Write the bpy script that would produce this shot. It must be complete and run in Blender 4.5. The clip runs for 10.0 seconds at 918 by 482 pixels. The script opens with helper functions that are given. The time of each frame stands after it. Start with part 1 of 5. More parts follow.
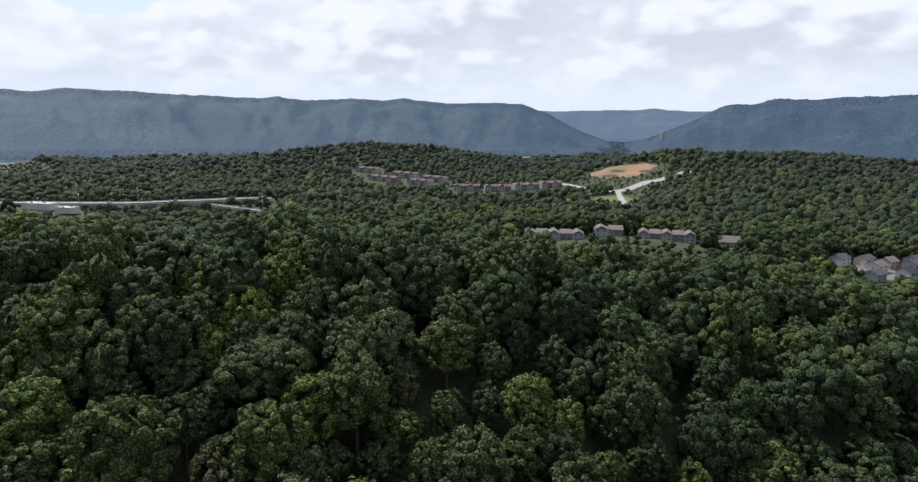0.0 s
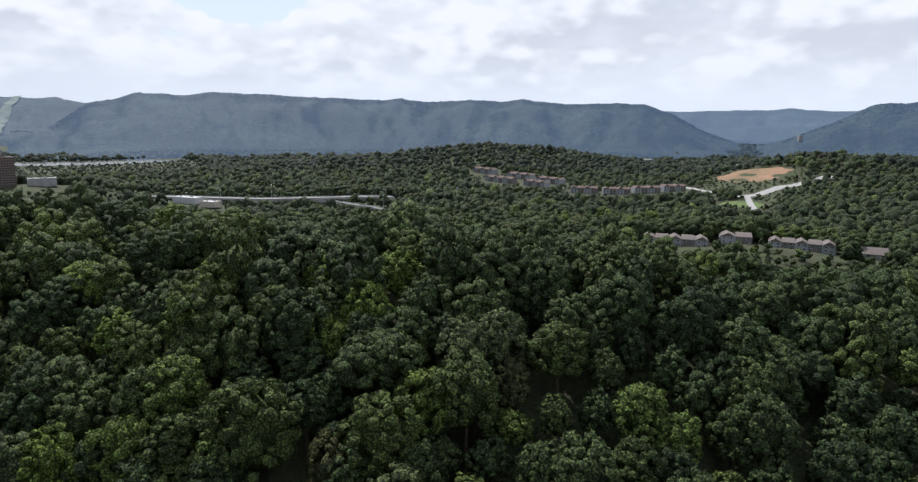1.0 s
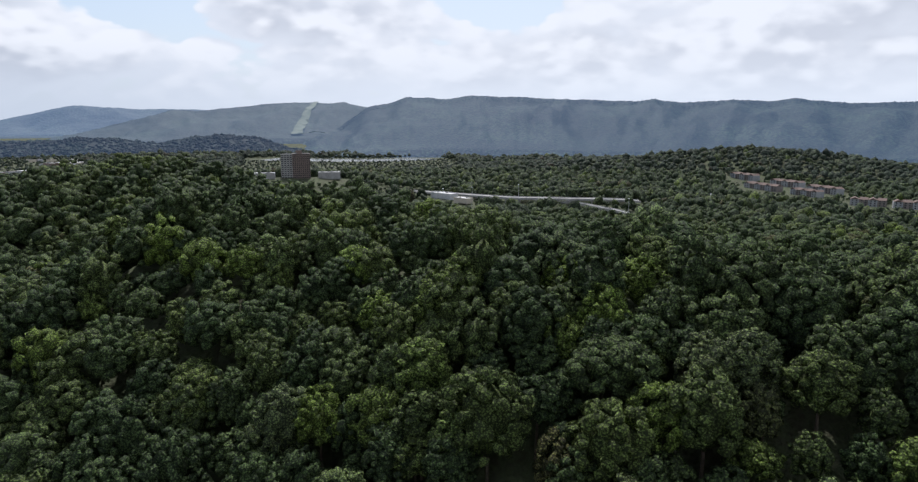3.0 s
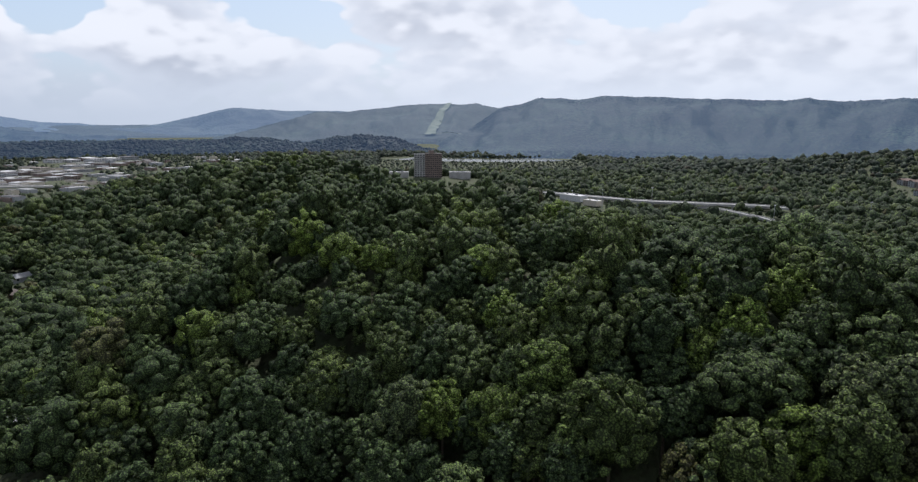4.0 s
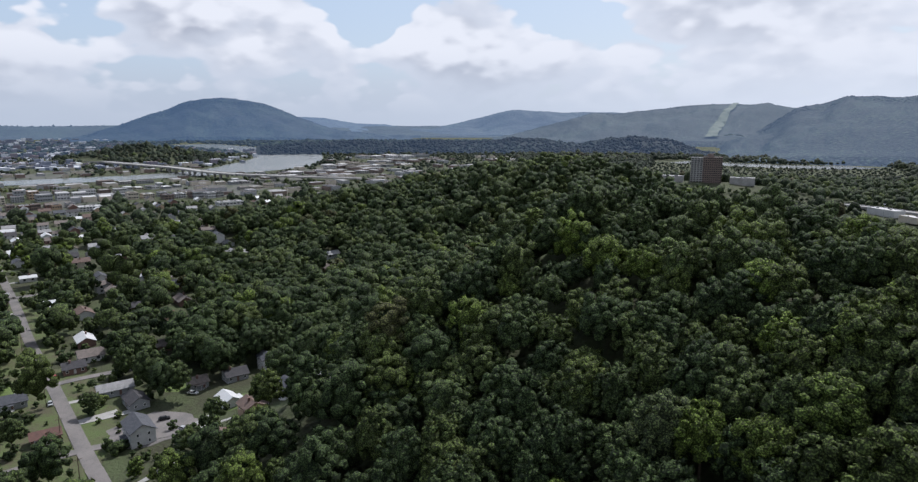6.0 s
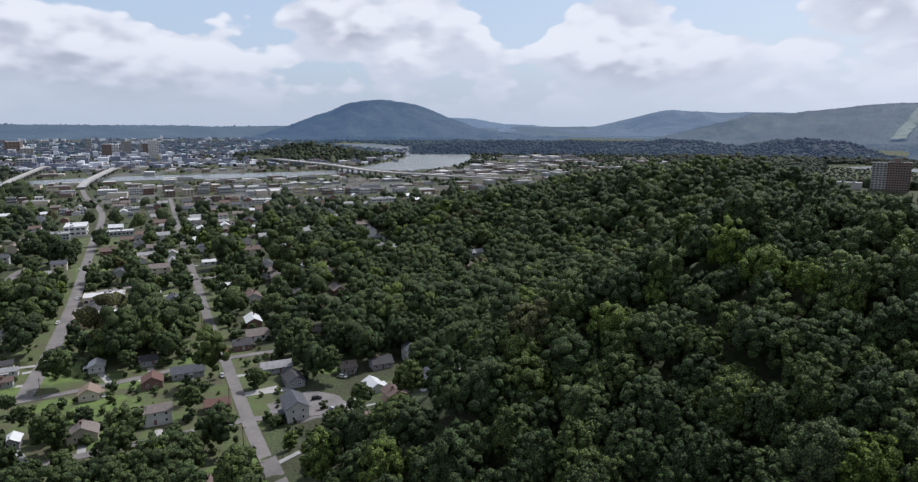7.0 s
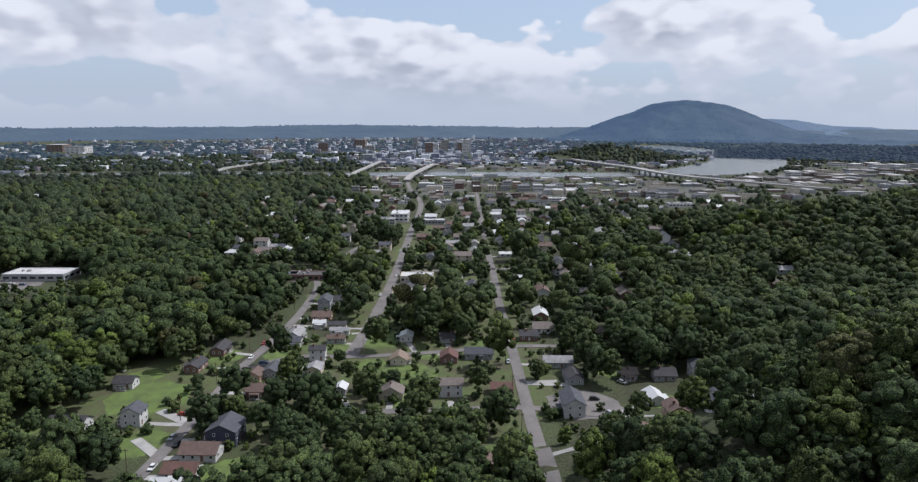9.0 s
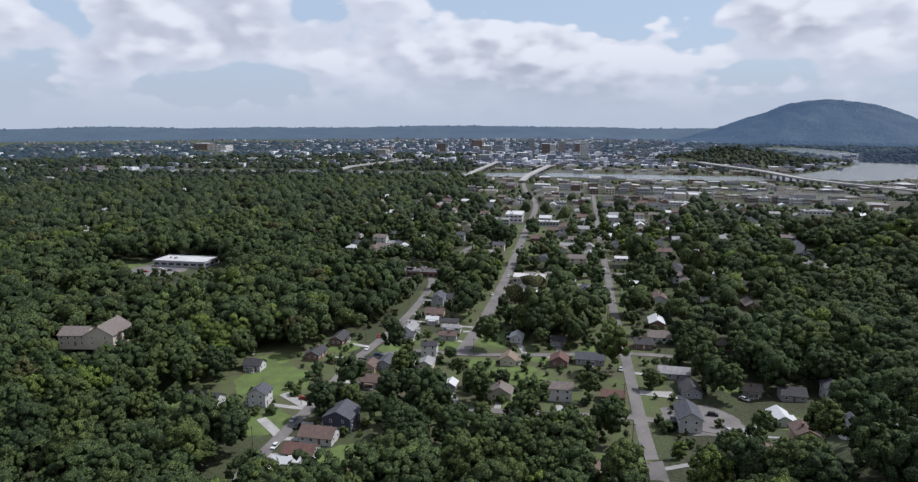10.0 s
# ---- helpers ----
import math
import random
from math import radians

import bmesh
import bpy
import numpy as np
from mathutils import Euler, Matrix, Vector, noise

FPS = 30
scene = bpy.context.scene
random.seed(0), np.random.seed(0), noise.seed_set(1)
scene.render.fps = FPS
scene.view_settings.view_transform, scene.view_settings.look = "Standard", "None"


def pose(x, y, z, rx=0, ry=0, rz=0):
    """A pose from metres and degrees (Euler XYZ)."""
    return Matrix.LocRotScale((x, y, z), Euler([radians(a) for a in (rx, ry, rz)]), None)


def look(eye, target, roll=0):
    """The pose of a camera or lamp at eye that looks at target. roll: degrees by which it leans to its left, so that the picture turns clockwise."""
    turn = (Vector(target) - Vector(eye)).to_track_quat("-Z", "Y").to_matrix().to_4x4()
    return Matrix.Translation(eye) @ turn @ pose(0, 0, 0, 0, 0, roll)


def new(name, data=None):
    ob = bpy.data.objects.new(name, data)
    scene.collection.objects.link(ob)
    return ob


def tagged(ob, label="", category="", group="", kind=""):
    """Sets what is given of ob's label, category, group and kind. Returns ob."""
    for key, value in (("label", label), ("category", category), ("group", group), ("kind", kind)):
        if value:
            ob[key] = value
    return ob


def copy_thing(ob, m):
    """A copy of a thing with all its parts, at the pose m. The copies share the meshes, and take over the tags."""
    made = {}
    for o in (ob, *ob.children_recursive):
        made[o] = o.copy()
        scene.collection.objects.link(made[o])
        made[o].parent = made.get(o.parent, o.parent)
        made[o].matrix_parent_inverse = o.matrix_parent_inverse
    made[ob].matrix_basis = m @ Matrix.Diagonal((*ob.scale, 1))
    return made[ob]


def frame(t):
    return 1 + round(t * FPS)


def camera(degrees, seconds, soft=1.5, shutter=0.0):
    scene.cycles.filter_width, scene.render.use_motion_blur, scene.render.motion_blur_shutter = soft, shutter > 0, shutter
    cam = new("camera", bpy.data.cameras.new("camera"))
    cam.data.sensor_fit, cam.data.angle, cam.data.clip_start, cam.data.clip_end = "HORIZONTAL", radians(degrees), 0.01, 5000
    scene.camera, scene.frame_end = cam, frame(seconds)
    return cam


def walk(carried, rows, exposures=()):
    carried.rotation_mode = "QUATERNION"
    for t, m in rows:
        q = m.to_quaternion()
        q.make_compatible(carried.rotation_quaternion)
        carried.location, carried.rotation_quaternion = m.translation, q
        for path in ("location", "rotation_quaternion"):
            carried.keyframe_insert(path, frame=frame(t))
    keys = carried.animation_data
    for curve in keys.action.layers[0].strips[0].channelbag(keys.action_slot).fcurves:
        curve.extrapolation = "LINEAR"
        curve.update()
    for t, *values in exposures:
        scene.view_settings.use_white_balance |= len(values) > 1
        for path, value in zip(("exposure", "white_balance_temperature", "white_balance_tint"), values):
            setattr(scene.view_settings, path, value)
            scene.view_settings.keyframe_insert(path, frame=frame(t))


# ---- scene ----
H = 118.0                      # eye height over the town's streets
cam = camera(70.59, 10.0, 1.35)
ROWS = [
    (0.0, 0.00, -10.66, -0.61), (0.5, 5.04, -10.67, -0.56), (1.0, 10.27, -10.67, -0.50), (1.5, 15.22, -10.68, -0.46),
    (2.0, 20.54, -10.68, -0.41), (3.5, 37.43, -10.68, -0.29), (4.0, 43.12, -10.67, -0.26), (4.5, 48.84, -10.67, -0.23),
    (5.0, 54.54, -10.66, -0.20), (5.5, 60.56, -10.65, -0.18), (7.0, 79.47, -10.61, -0.13), (7.5, 86.32, -10.60, -0.12),
    (8.0, 92.54, -10.58, -0.11), (8.5, 98.88, -10.56, -0.11), (9.0, 105.16, -10.54, -0.10), (9.5, 110.64, -10.52, -0.10),
    (10.0, 115.34, -10.49, -0.11),
]
# the drone hovers and turns to its left
walk(cam, [(t, pose(0, 0, H, 90 + pitch, 0, yaw) @ pose(0, 0, 0, 0, 0, -roll)) for t, yaw, pitch, roll in ROWS], [(0.0, 0.14, 6080, 12), (4.0, 0.02, 6030, 13), (10.0, -0.12, 5950, 14)])

# ---- light ----
SUN_AZ, SUN_EL = 40.0, 54.0     # degrees left of +y, and above the horizon
world = bpy.data.worlds.new("sky")
scene.world = world
world.use_nodes = True


class Net:
    """Short hand for a node tree."""

    def __init__(self, tree):
        self.tree = tree
        tree.nodes.clear()

    def add(self, kind, ins=()):
        n = self.tree.nodes.new(kind)
        for k, v in dict(ins).items():
            self.put(n, k, v)
        return n

    def put(self, n, key, v):
        if isinstance(v, bpy.types.NodeSocket):
            self.tree.links.new(v, n.inputs[key])
        else:
            n.inputs[key].default_value = v

    def math(self, op, a, b=0.0, clamp=False):
        n = self.add("ShaderNodeMath", {0: a, 1: b})
        n.operation, n.use_clamp = op, clamp
        return n.outputs[0]

    def mix(self, fac, a, b, blend="MIX"):
        n = self.add("ShaderNodeMix")
        n.data_type, n.blend_type = "RGBA", blend
        for i, v in ((0, fac), (6, a), (7, b)):
            self.put(n, i, v)
        return n.outputs[2]

    def noise(self, vec, scale, detail=4.0, rough=0.55, distort=0.0):
        ins = {"Scale": scale, "Detail": detail, "Roughness": rough, "Distortion": distort}
        if vec is not None:
            ins["Vector"] = vec
        return self.add("ShaderNodeTexNoise", ins).outputs["Fac"]

    def ramp(self, fac, a, b, smooth=True):
        n = self.add("ShaderNodeMapRange", {0: fac, 1: a, 2: b, 3: 0.0, 4: 1.0})
        n.interpolation_type = "SMOOTHSTEP" if smooth else "LINEAR"
        return n.outputs[0]


def rgb(r, g, b):
    return (r, g, b, 1.0)


w = Net(world.node_tree)
sky = w.add("ShaderNodeTexSky")
sky.sky_type, sky.sun_disc, sky.sun_elevation, sky.sun_rotation = "NISHITA", False, radians(SUN_EL), radians(-SUN_AZ)
sky.altitude, sky.air_density, sky.dust_density = 300, 1.2, 2.0
way = w.add("ShaderNodeTexCoord").outputs["Generated"]
sep = w.add("ShaderNodeSeparateXYZ", {0: way})
up = sep.outputs[2]
# heaped clouds: lumps in the direction of view, lit from above, greyer underneath
lump = w.add("ShaderNodeCombineXYZ", {0: sep.outputs[0], 1: sep.outputs[1], 2: w.math("MULTIPLY", up, 1.9)}).outputs[0]
above = w.add("ShaderNodeVectorMath", {0: lump, 1: (-0.012, 0.014, 0.042)}).outputs[0]
left = w.math("MULTIPLY", w.math("ARCTAN2", w.math("MULTIPLY", sep.outputs[0], -1.0), sep.outputs[1]), 57.2958)
high = w.math("MULTIPLY", w.math("ARCSINE", up), 57.2958)
# where the cloud masses stand (+) and where blue shows between them (-): bearing, height, reach across, reach up, strength
MASSES = ((132, 6.2, 8, 2.2, 0.10), (116, 5.6, 11, 3.2, 0.13), (107, 5.2, 5, 2.0, 0.06), (88, 7.5, 9, 3.2, 0.15), (67, 6.0, 5, 3.0, 0.12), (46, 7.0, 7, 3.5, 0.10), (148.5, 6.5, 3, 1.4, 0.09), (143.5, 4.6, 1.6, 0.9, 0.10),
          (145, 8.0, 2.6, 1.8, -0.16), (126.5, 9.6, 3.2, 1.8, -0.20), (105, 9.2, 5, 2.0, -0.22), (75, 8.2, 3.6, 2.4, -0.22), (56, 8.4, 4.5, 1.9, -0.20), (27, 8.6, 5, 1.6, -0.12), (140, 2.6, 14, 1.6, -0.12), (22, 5.2, 14, 2.4, 0.10), (2, 6.5, 16, 4.5, 0.14), (-24, 7.0, 10, 3.5, 0.12))
bias = 0.0
for at_, up_, across, tall, strength in MASSES:
    u = w.math("DIVIDE", w.math("SUBTRACT", left, at_), across)
    v = w.math("DIVIDE", w.math("SUBTRACT", high, up_), tall)
    fall = w.math("EXPONENT", w.math("MULTIPLY", w.math("ADD", w.math("MULTIPLY", u, u), w.math("MULTIPLY", v, v)), -1.0))
    bias = w.math("ADD", w.math("MULTIPLY", fall, strength), bias)


def heaped(at):
    """Cloud thickness at a place of the sky: broad noise with rounded, cauliflower lumps."""
    lumps = 0.0
    for size, share in ((8.0, 0.20), (18.0, 0.18), (40.0, 0.10)):
        cell = w.add("ShaderNodeTexVoronoi", {"Vector": at, "Scale": size})
        cell.feature = "SMOOTH_F1"
        lumps = w.math("ADD", lumps, w.math("MULTIPLY", w.math("SUBTRACT", 0.55, cell.outputs["Distance"]), share))
    return w.math("ADD", w.math("MULTIPLY", w.math("SUBTRACT", w.noise(at, 4.2, 5.0, 0.50, 0.1), 0.5), 0.8), w.math("ADD", lumps, 0.5))


heap, heap_up = heaped(lump), heaped(above)
west = w.ramp(w.math("ADD", w.math("MULTIPLY", sep.outputs[0], 0.75), w.math("MULTIPLY", sep.outputs[1], 0.66)), -0.80, 0.35)
overhead = w.ramp(up, 0.20, 0.60)
body = w.math("SUBTRACT", w.math("ADD", w.math("ADD", heap, bias), w.math("MULTIPLY", west, 0.05)), w.math("MULTIPLY", overhead, 0.06))
cover = w.ramp(body, 0.485, 0.535)
lit = w.ramp(w.math("SUBTRACT", heap, heap_up), -0.075, 0.10)
deep = w.ramp(body, 0.52, 0.76)
cloud = w.mix(lit, w.mix(deep, rgb(0.69, 0.725, 0.775), rgb(0.47, 0.50, 0.56)), rgb(0.88, 0.89, 0.905))
cloud = w.mix(w.math("MULTIPLY", west, 0.45), cloud, rgb(0.82, 0.845, 0.88))
clear = w.mix(1.0, sky.outputs[0], rgb(0.115, 0.115, 0.115), "MULTIPLY")
blue = w.mix(w.math("MULTIPLY", w.math("SUBTRACT", 1.0, overhead), 0.72), clear, w.mix(west, rgb(0.56, 0.67, 0.80), rgb(0.72, 0.79, 0.87)))
air = w.mix(cover, blue, cloud)
air = w.mix(w.ramp(up, 0.115, -0.01), air, w.mix(west, rgb(0.53, 0.585, 0.655), rgb(0.74, 0.79, 0.85)))
w.add("ShaderNodeOutputWorld", {0: w.add("ShaderNodeBackground", {0: air, 1: 1.0}).outputs[0]})

sun = new("sun", bpy.data.lights.new("sun", "SUN"))
sun.data.energy, sun.data.angle, sun.data.color = 5.0, radians(1.0), (1.0, 0.95, 0.87)
a, e = radians(SUN_AZ), radians(SUN_EL)
sun.matrix_world = look((0, 0, 300), (300 * math.sin(a), -300 * math.cos(a), 300 - 300 * math.tan(e)))

# ---- materials ----


def material(name, base, rough=0.8, other=None, scale=1.0, bump=0.0, metal=0.0, glow=None, spread=(0.35, 0.65), fine=6.0, weight=0.4):
    """A rough surface: base mixed with other by noise at two sizes, seen at scale per metre."""
    m = bpy.data.materials.new(name)
    m.use_nodes = True
    n = Net(m.node_tree)
    at = n.add("ShaderNodeNewGeometry")
    p = at.outputs["Position"]
    other = other or tuple(c * 0.7 for c in base)
    big = n.noise(p, scale, 4.0, 0.6)
    small = n.noise(p, scale * fine, 3.0, 0.6)
    col = n.mix(n.ramp(n.math("ADD", n.math("MULTIPLY", big, 1 - weight), n.math("MULTIPLY", small, weight)), *spread), rgb(*base), rgb(*other))
    ins = {"Base Color": col, "Roughness": rough, "Metallic": metal}
    if bump:
        ins["Normal"] = n.add("ShaderNodeBump", {"Height": small, "Strength": bump, "Distance": 0.3 / scale}).outputs[0]
    b = n.add("ShaderNodeBsdfPrincipled", ins)
    b.inputs["Specular IOR Level"].default_value = 0.3
    # glow: emission used as haze on far walls and clearings
    if glow:
        b.inputs["Emission Color"].default_value = rgb(*glow[0])
        b.inputs["Emission Strength"].default_value = glow[1]
    n.add("ShaderNodeOutputMaterial", {0: b.outputs[0]})
    return m


GREENS = ((0.0, (0.62, 0.68, 0.72)), (0.25, (0.80, 0.87, 0.86)), (0.50, (0.95, 0.97, 0.92)), (0.76, (1.18, 1.15, 0.86)), (0.88, (1.55, 1.62, 0.80)), (0.95, (1.45, 1.42, 1.55)), (1.0, (1.15, 0.86, 0.84)))


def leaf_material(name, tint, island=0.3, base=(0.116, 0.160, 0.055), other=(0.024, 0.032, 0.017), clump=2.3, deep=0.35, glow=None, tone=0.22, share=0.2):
    """Leaves in small rounded clumps, the shade in the gaps between them painted into the colour; clump: clumps per
    metre, deep: their relief in metres.
    """
    m = bpy.data.materials.new(name)
    m.use_nodes = True
    n = Net(m.node_tree)
    at = n.add("ShaderNodeNewGeometry")
    p = at.outputs["Position"]
    warp = n.add("ShaderNodeTexNoise", {"Vector": p, "Scale": clump * 0.8, "Detail": 2.0}).outputs["Color"]
    bent = n.add("ShaderNodeVectorMath", {0: p, 1: n.add("ShaderNodeVectorMath", {0: warp, 1: (0.9 / clump,) * 3}).outputs[0]})
    bent.inputs[1].links[0].from_node.operation = "MULTIPLY"
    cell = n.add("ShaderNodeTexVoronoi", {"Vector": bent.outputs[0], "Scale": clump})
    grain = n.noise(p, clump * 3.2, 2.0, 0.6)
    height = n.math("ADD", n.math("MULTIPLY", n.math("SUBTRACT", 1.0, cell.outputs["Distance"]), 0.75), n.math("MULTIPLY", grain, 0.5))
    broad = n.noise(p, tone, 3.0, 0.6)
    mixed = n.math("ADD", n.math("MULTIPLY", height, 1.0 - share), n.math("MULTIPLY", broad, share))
    # low spots between clumps get the dark colour, as painted shade
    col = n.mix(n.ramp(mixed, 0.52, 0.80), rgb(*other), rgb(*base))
    v = n.math("ADD", n.math("MULTIPLY", at.outputs["Random Per Island"], island), 1.0 - island / 2)
    col = n.mix(1.0, col, n.add("ShaderNodeCombineColor", {i: v for i in range(3)}).outputs[0], "MULTIPLY")
    if tint == "object":
        src = n.add("ShaderNodeObjectInfo").outputs["Random"]
    elif tint == "place":
        src = n.noise(p, clump * 0.55, 1.0, 0.5)
    else:
        read = n.add("ShaderNodeAttribute")
        read.attribute_name = "tint"
        src = read.outputs["Fac"]
    cr = n.add("ShaderNodeValToRGB", {0: src})
    while len(cr.color_ramp.elements) < len(GREENS):
        cr.color_ramp.elements.new(0.5)
    for el, (at_, c) in zip(cr.color_ramp.elements, GREENS):
        el.position, el.color = at_, rgb(*c)
    col = n.mix(1.0, col, cr.outputs[0], "MULTIPLY")
    relief = n.add("ShaderNodeBump", {"Height": height, "Strength": 0.7, "Distance": deep}).outputs[0]
    b = n.add("ShaderNodeBsdfPrincipled", {"Base Color": col, "Roughness": 0.7, "Specular IOR Level": 0.08, "Normal": relief})
    # glow: emission that stands in for haze over far woods
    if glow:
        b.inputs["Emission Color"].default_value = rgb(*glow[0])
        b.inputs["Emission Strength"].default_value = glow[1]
    tr = n.add("ShaderNodeBsdfTranslucent", {0: col})
    n.add("ShaderNodeOutputMaterial", {0: n.add("ShaderNodeMixShader", {0: 0.16, 1: b.outputs[0], 2: tr.outputs[0]}).outputs[0]})
    return m


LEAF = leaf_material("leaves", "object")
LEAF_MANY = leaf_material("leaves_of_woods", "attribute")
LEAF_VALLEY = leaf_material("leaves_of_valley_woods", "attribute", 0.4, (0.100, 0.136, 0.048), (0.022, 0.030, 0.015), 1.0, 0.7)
# same leaves greyer and bluer with distance: haze mixed into the base colour
LEAF_HAZED = leaf_material("hazed_leaves_of_far_woods", "attribute", 0.4, (0.088, 0.116, 0.050), (0.022, 0.029, 0.018), 0.55, 1.2)
LEAF_HAZED_RIVER = leaf_material("hazed_leaves_by_the_river", "attribute", 0.4, (0.070, 0.090, 0.056), (0.020, 0.026, 0.020), 0.35, 1.6)
# farthest leaves: haze in the base colour and as a blue emission
LEAF_HAZED_BACK = leaf_material("hazed_leaves_of_backdrop", "attribute", 0.4, (0.048, 0.064, 0.044), (0.018, 0.025, 0.020), 0.2, 2.0, ((0.25, 0.43, 0.80), 0.10))
BARK = material("bark", (0.10, 0.075, 0.055), 0.9, (0.05, 0.04, 0.03), 2.0, 0.4)
SOIL = material("ground", (0.052, 0.068, 0.028), 0.95, (0.036, 0.036, 0.020), 0.05, 0.3, fine=14.0)
GRASS = material("yard_grass", (0.072, 0.104, 0.032), 0.95, (0.070, 0.062, 0.040), 0.09, 0.3, fine=14.0)
LAWN = material("lawn", (0.105, 0.155, 0.040), 0.95, (0.070, 0.090, 0.034), 0.16, 0.3, fine=18.0)
ASPHALT = material("asphalt", (0.165, 0.152, 0.145), 0.9, (0.105, 0.10, 0.097), 0.10, 0.1, fine=20.0)
CONCRETE = material("concrete", (0.33, 0.325, 0.315), 0.85, (0.23, 0.225, 0.215), 0.15, 0.1, fine=12.0)
EARTH = material("bare_earth", (0.27, 0.16, 0.10), 0.95, (0.15, 0.11, 0.06), 0.02, 0.3, fine=10.0)
GRAVEL = material("pale_ground", (0.10, 0.098, 0.092), 0.95, (0.050, 0.060, 0.040), 0.03, 0.2, fine=8.0)
WATER = material("river_water", (0.10, 0.11, 0.10), 0.22, (0.08, 0.09, 0.085), 0.01, 0.05)
GLASS = material("window_glass", (0.03, 0.035, 0.04), 0.12, (0.02, 0.025, 0.03), 0.5)
TRIM = material("white_trim", (0.72, 0.72, 0.70), 0.6, (0.62, 0.62, 0.60), 0.8)
WOOD = material("pole_wood", (0.16, 0.12, 0.09), 0.9, (0.10, 0.075, 0.055), 3.0, 0.3)
ROOFS = {
    "metal_white": material("white_metal_roof", (0.50, 0.51, 0.52), 0.5, (0.44, 0.45, 0.45), 0.6, 0.05),
    "white": material("white_membrane_roof", (0.50, 0.50, 0.50), 0.7, (0.36, 0.36, 0.36), 0.12, 0.05),
    "red_brown": material("red_brown_shingles", (0.125, 0.070, 0.058), 0.9, (0.085, 0.052, 0.045), 0.8, 0.3),
    "brown": material("brown_shingles", (0.135, 0.095, 0.080), 0.9, (0.09, 0.066, 0.058), 0.8, 0.3),
    "brown_grey": material("brown_grey_shingles", (0.17, 0.145, 0.13), 0.9, (0.11, 0.095, 0.088), 0.8, 0.3),
    "tan": material("tan_shingles", (0.21, 0.160, 0.125), 0.9, (0.15, 0.12, 0.095), 0.8, 0.3),
    "slate": material("slate_grey_shingles", (0.080, 0.084, 0.096), 0.9, (0.052, 0.056, 0.065), 0.8, 0.3),
    "charcoal": material("charcoal_shingles", (0.058, 0.056, 0.060), 0.9, (0.036, 0.036, 0.040), 0.8, 0.3),
    "grey": material("grey_roof", (0.27, 0.27, 0.27), 0.85, (0.18, 0.18, 0.185), 0.5, 0.2),
    "dark": material("dark_flat_roof", (0.085, 0.08, 0.08), 0.85, (0.055, 0.052, 0.055), 0.3, 0.2),
}
WALLS = {
    "white": material("white_siding", (0.52, 0.52, 0.52), 0.7, (0.40, 0.40, 0.40), 0.5),
    "taupe": material("grey_brown_siding", (0.20, 0.175, 0.16), 0.8, (0.13, 0.115, 0.11), 0.3),
    "grey": material("grey_siding", (0.30, 0.31, 0.32), 0.75, (0.23, 0.24, 0.25), 0.5),
    "navy": material("navy_siding", (0.055, 0.065, 0.095), 0.7, (0.04, 0.048, 0.07), 0.5),
    "tan": material("tan_siding", (0.42, 0.31, 0.22), 0.75, (0.34, 0.25, 0.18), 0.5),
    "beige": material("beige_siding", (0.50, 0.45, 0.37), 0.75, (0.40, 0.36, 0.30), 0.5),
    "brick": material("red_brick", (0.165, 0.105, 0.086), 0.85, (0.14, 0.08, 0.066), 1.2, 0.2),
    "brown_brick": material("brown_brick", (0.20, 0.15, 0.13), 0.85, (0.14, 0.108, 0.095), 0.6, 0.2),
    "concrete": CONCRETE,
    # walls of the far town, with blue haze put into their emission
    "far_grey": material("hazy_grey_walls", (0.17, 0.175, 0.19), 0.85, (0.09, 0.095, 0.11), 0.03, glow=((0.27, 0.44, 0.88), 0.05)),
    "far_white": material("hazy_white_walls", (0.62, 0.63, 0.64), 0.8, (0.40, 0.41, 0.43), 0.03, glow=((0.27, 0.44, 0.88), 0.05)),
    "far_brown": material("hazy_brown_walls", (0.19, 0.15, 0.135), 0.85, (0.12, 0.10, 0.095), 0.03, glow=((0.27, 0.44, 0.88), 0.05)),
}


# ---- mesh helpers ----
def mesh_np(name, verts, faces, tint=None, normals=None):
    """A mesh from arrays of corners and of faces that all have as many corners."""
    verts, faces = np.asarray(verts, np.float32), np.asarray(faces, np.int32)
    me = bpy.data.meshes.new(name)
    k = faces.shape[1]
    me.vertices.add(len(verts))
    me.vertices.foreach_set("co", verts.ravel())
    me.loops.add(faces.size)
    me.loops.foreach_set("vertex_index", faces.ravel())
    me.polygons.add(len(faces))
    me.polygons.foreach_set("loop_start", np.arange(0, faces.size, k, dtype=np.int32))
    me.update(calc_edges=True)
    if normals is not None:
        me.attributes.new("custom_normal", "FLOAT_VECTOR", "POINT").data.foreach_set("vector", np.asarray(normals, np.float32).ravel())
    if tint is not None:
        me.attributes.new("tint", "FLOAT", "POINT").data.foreach_set("value", np.asarray(tint, np.float32))
    return me


def part(name, bm, mat, parent=None, label=""):
    """Links a bmesh as one mesh object, under a thing if given."""
    me = bm
    if isinstance(bm, bmesh.types.BMesh):
        me = bpy.data.meshes.new(name)
        bm.to_mesh(me)
        bm.free()
    if not me.materials:
        me.materials.append(mat)
    ob = new(name, me)
    if parent is not None:
        ob.parent = parent
    return tagged(ob, label)


def smooth(ob):
    ob.data.polygons.foreach_set("use_smooth", np.ones(len(ob.data.polygons), bool))
    return ob


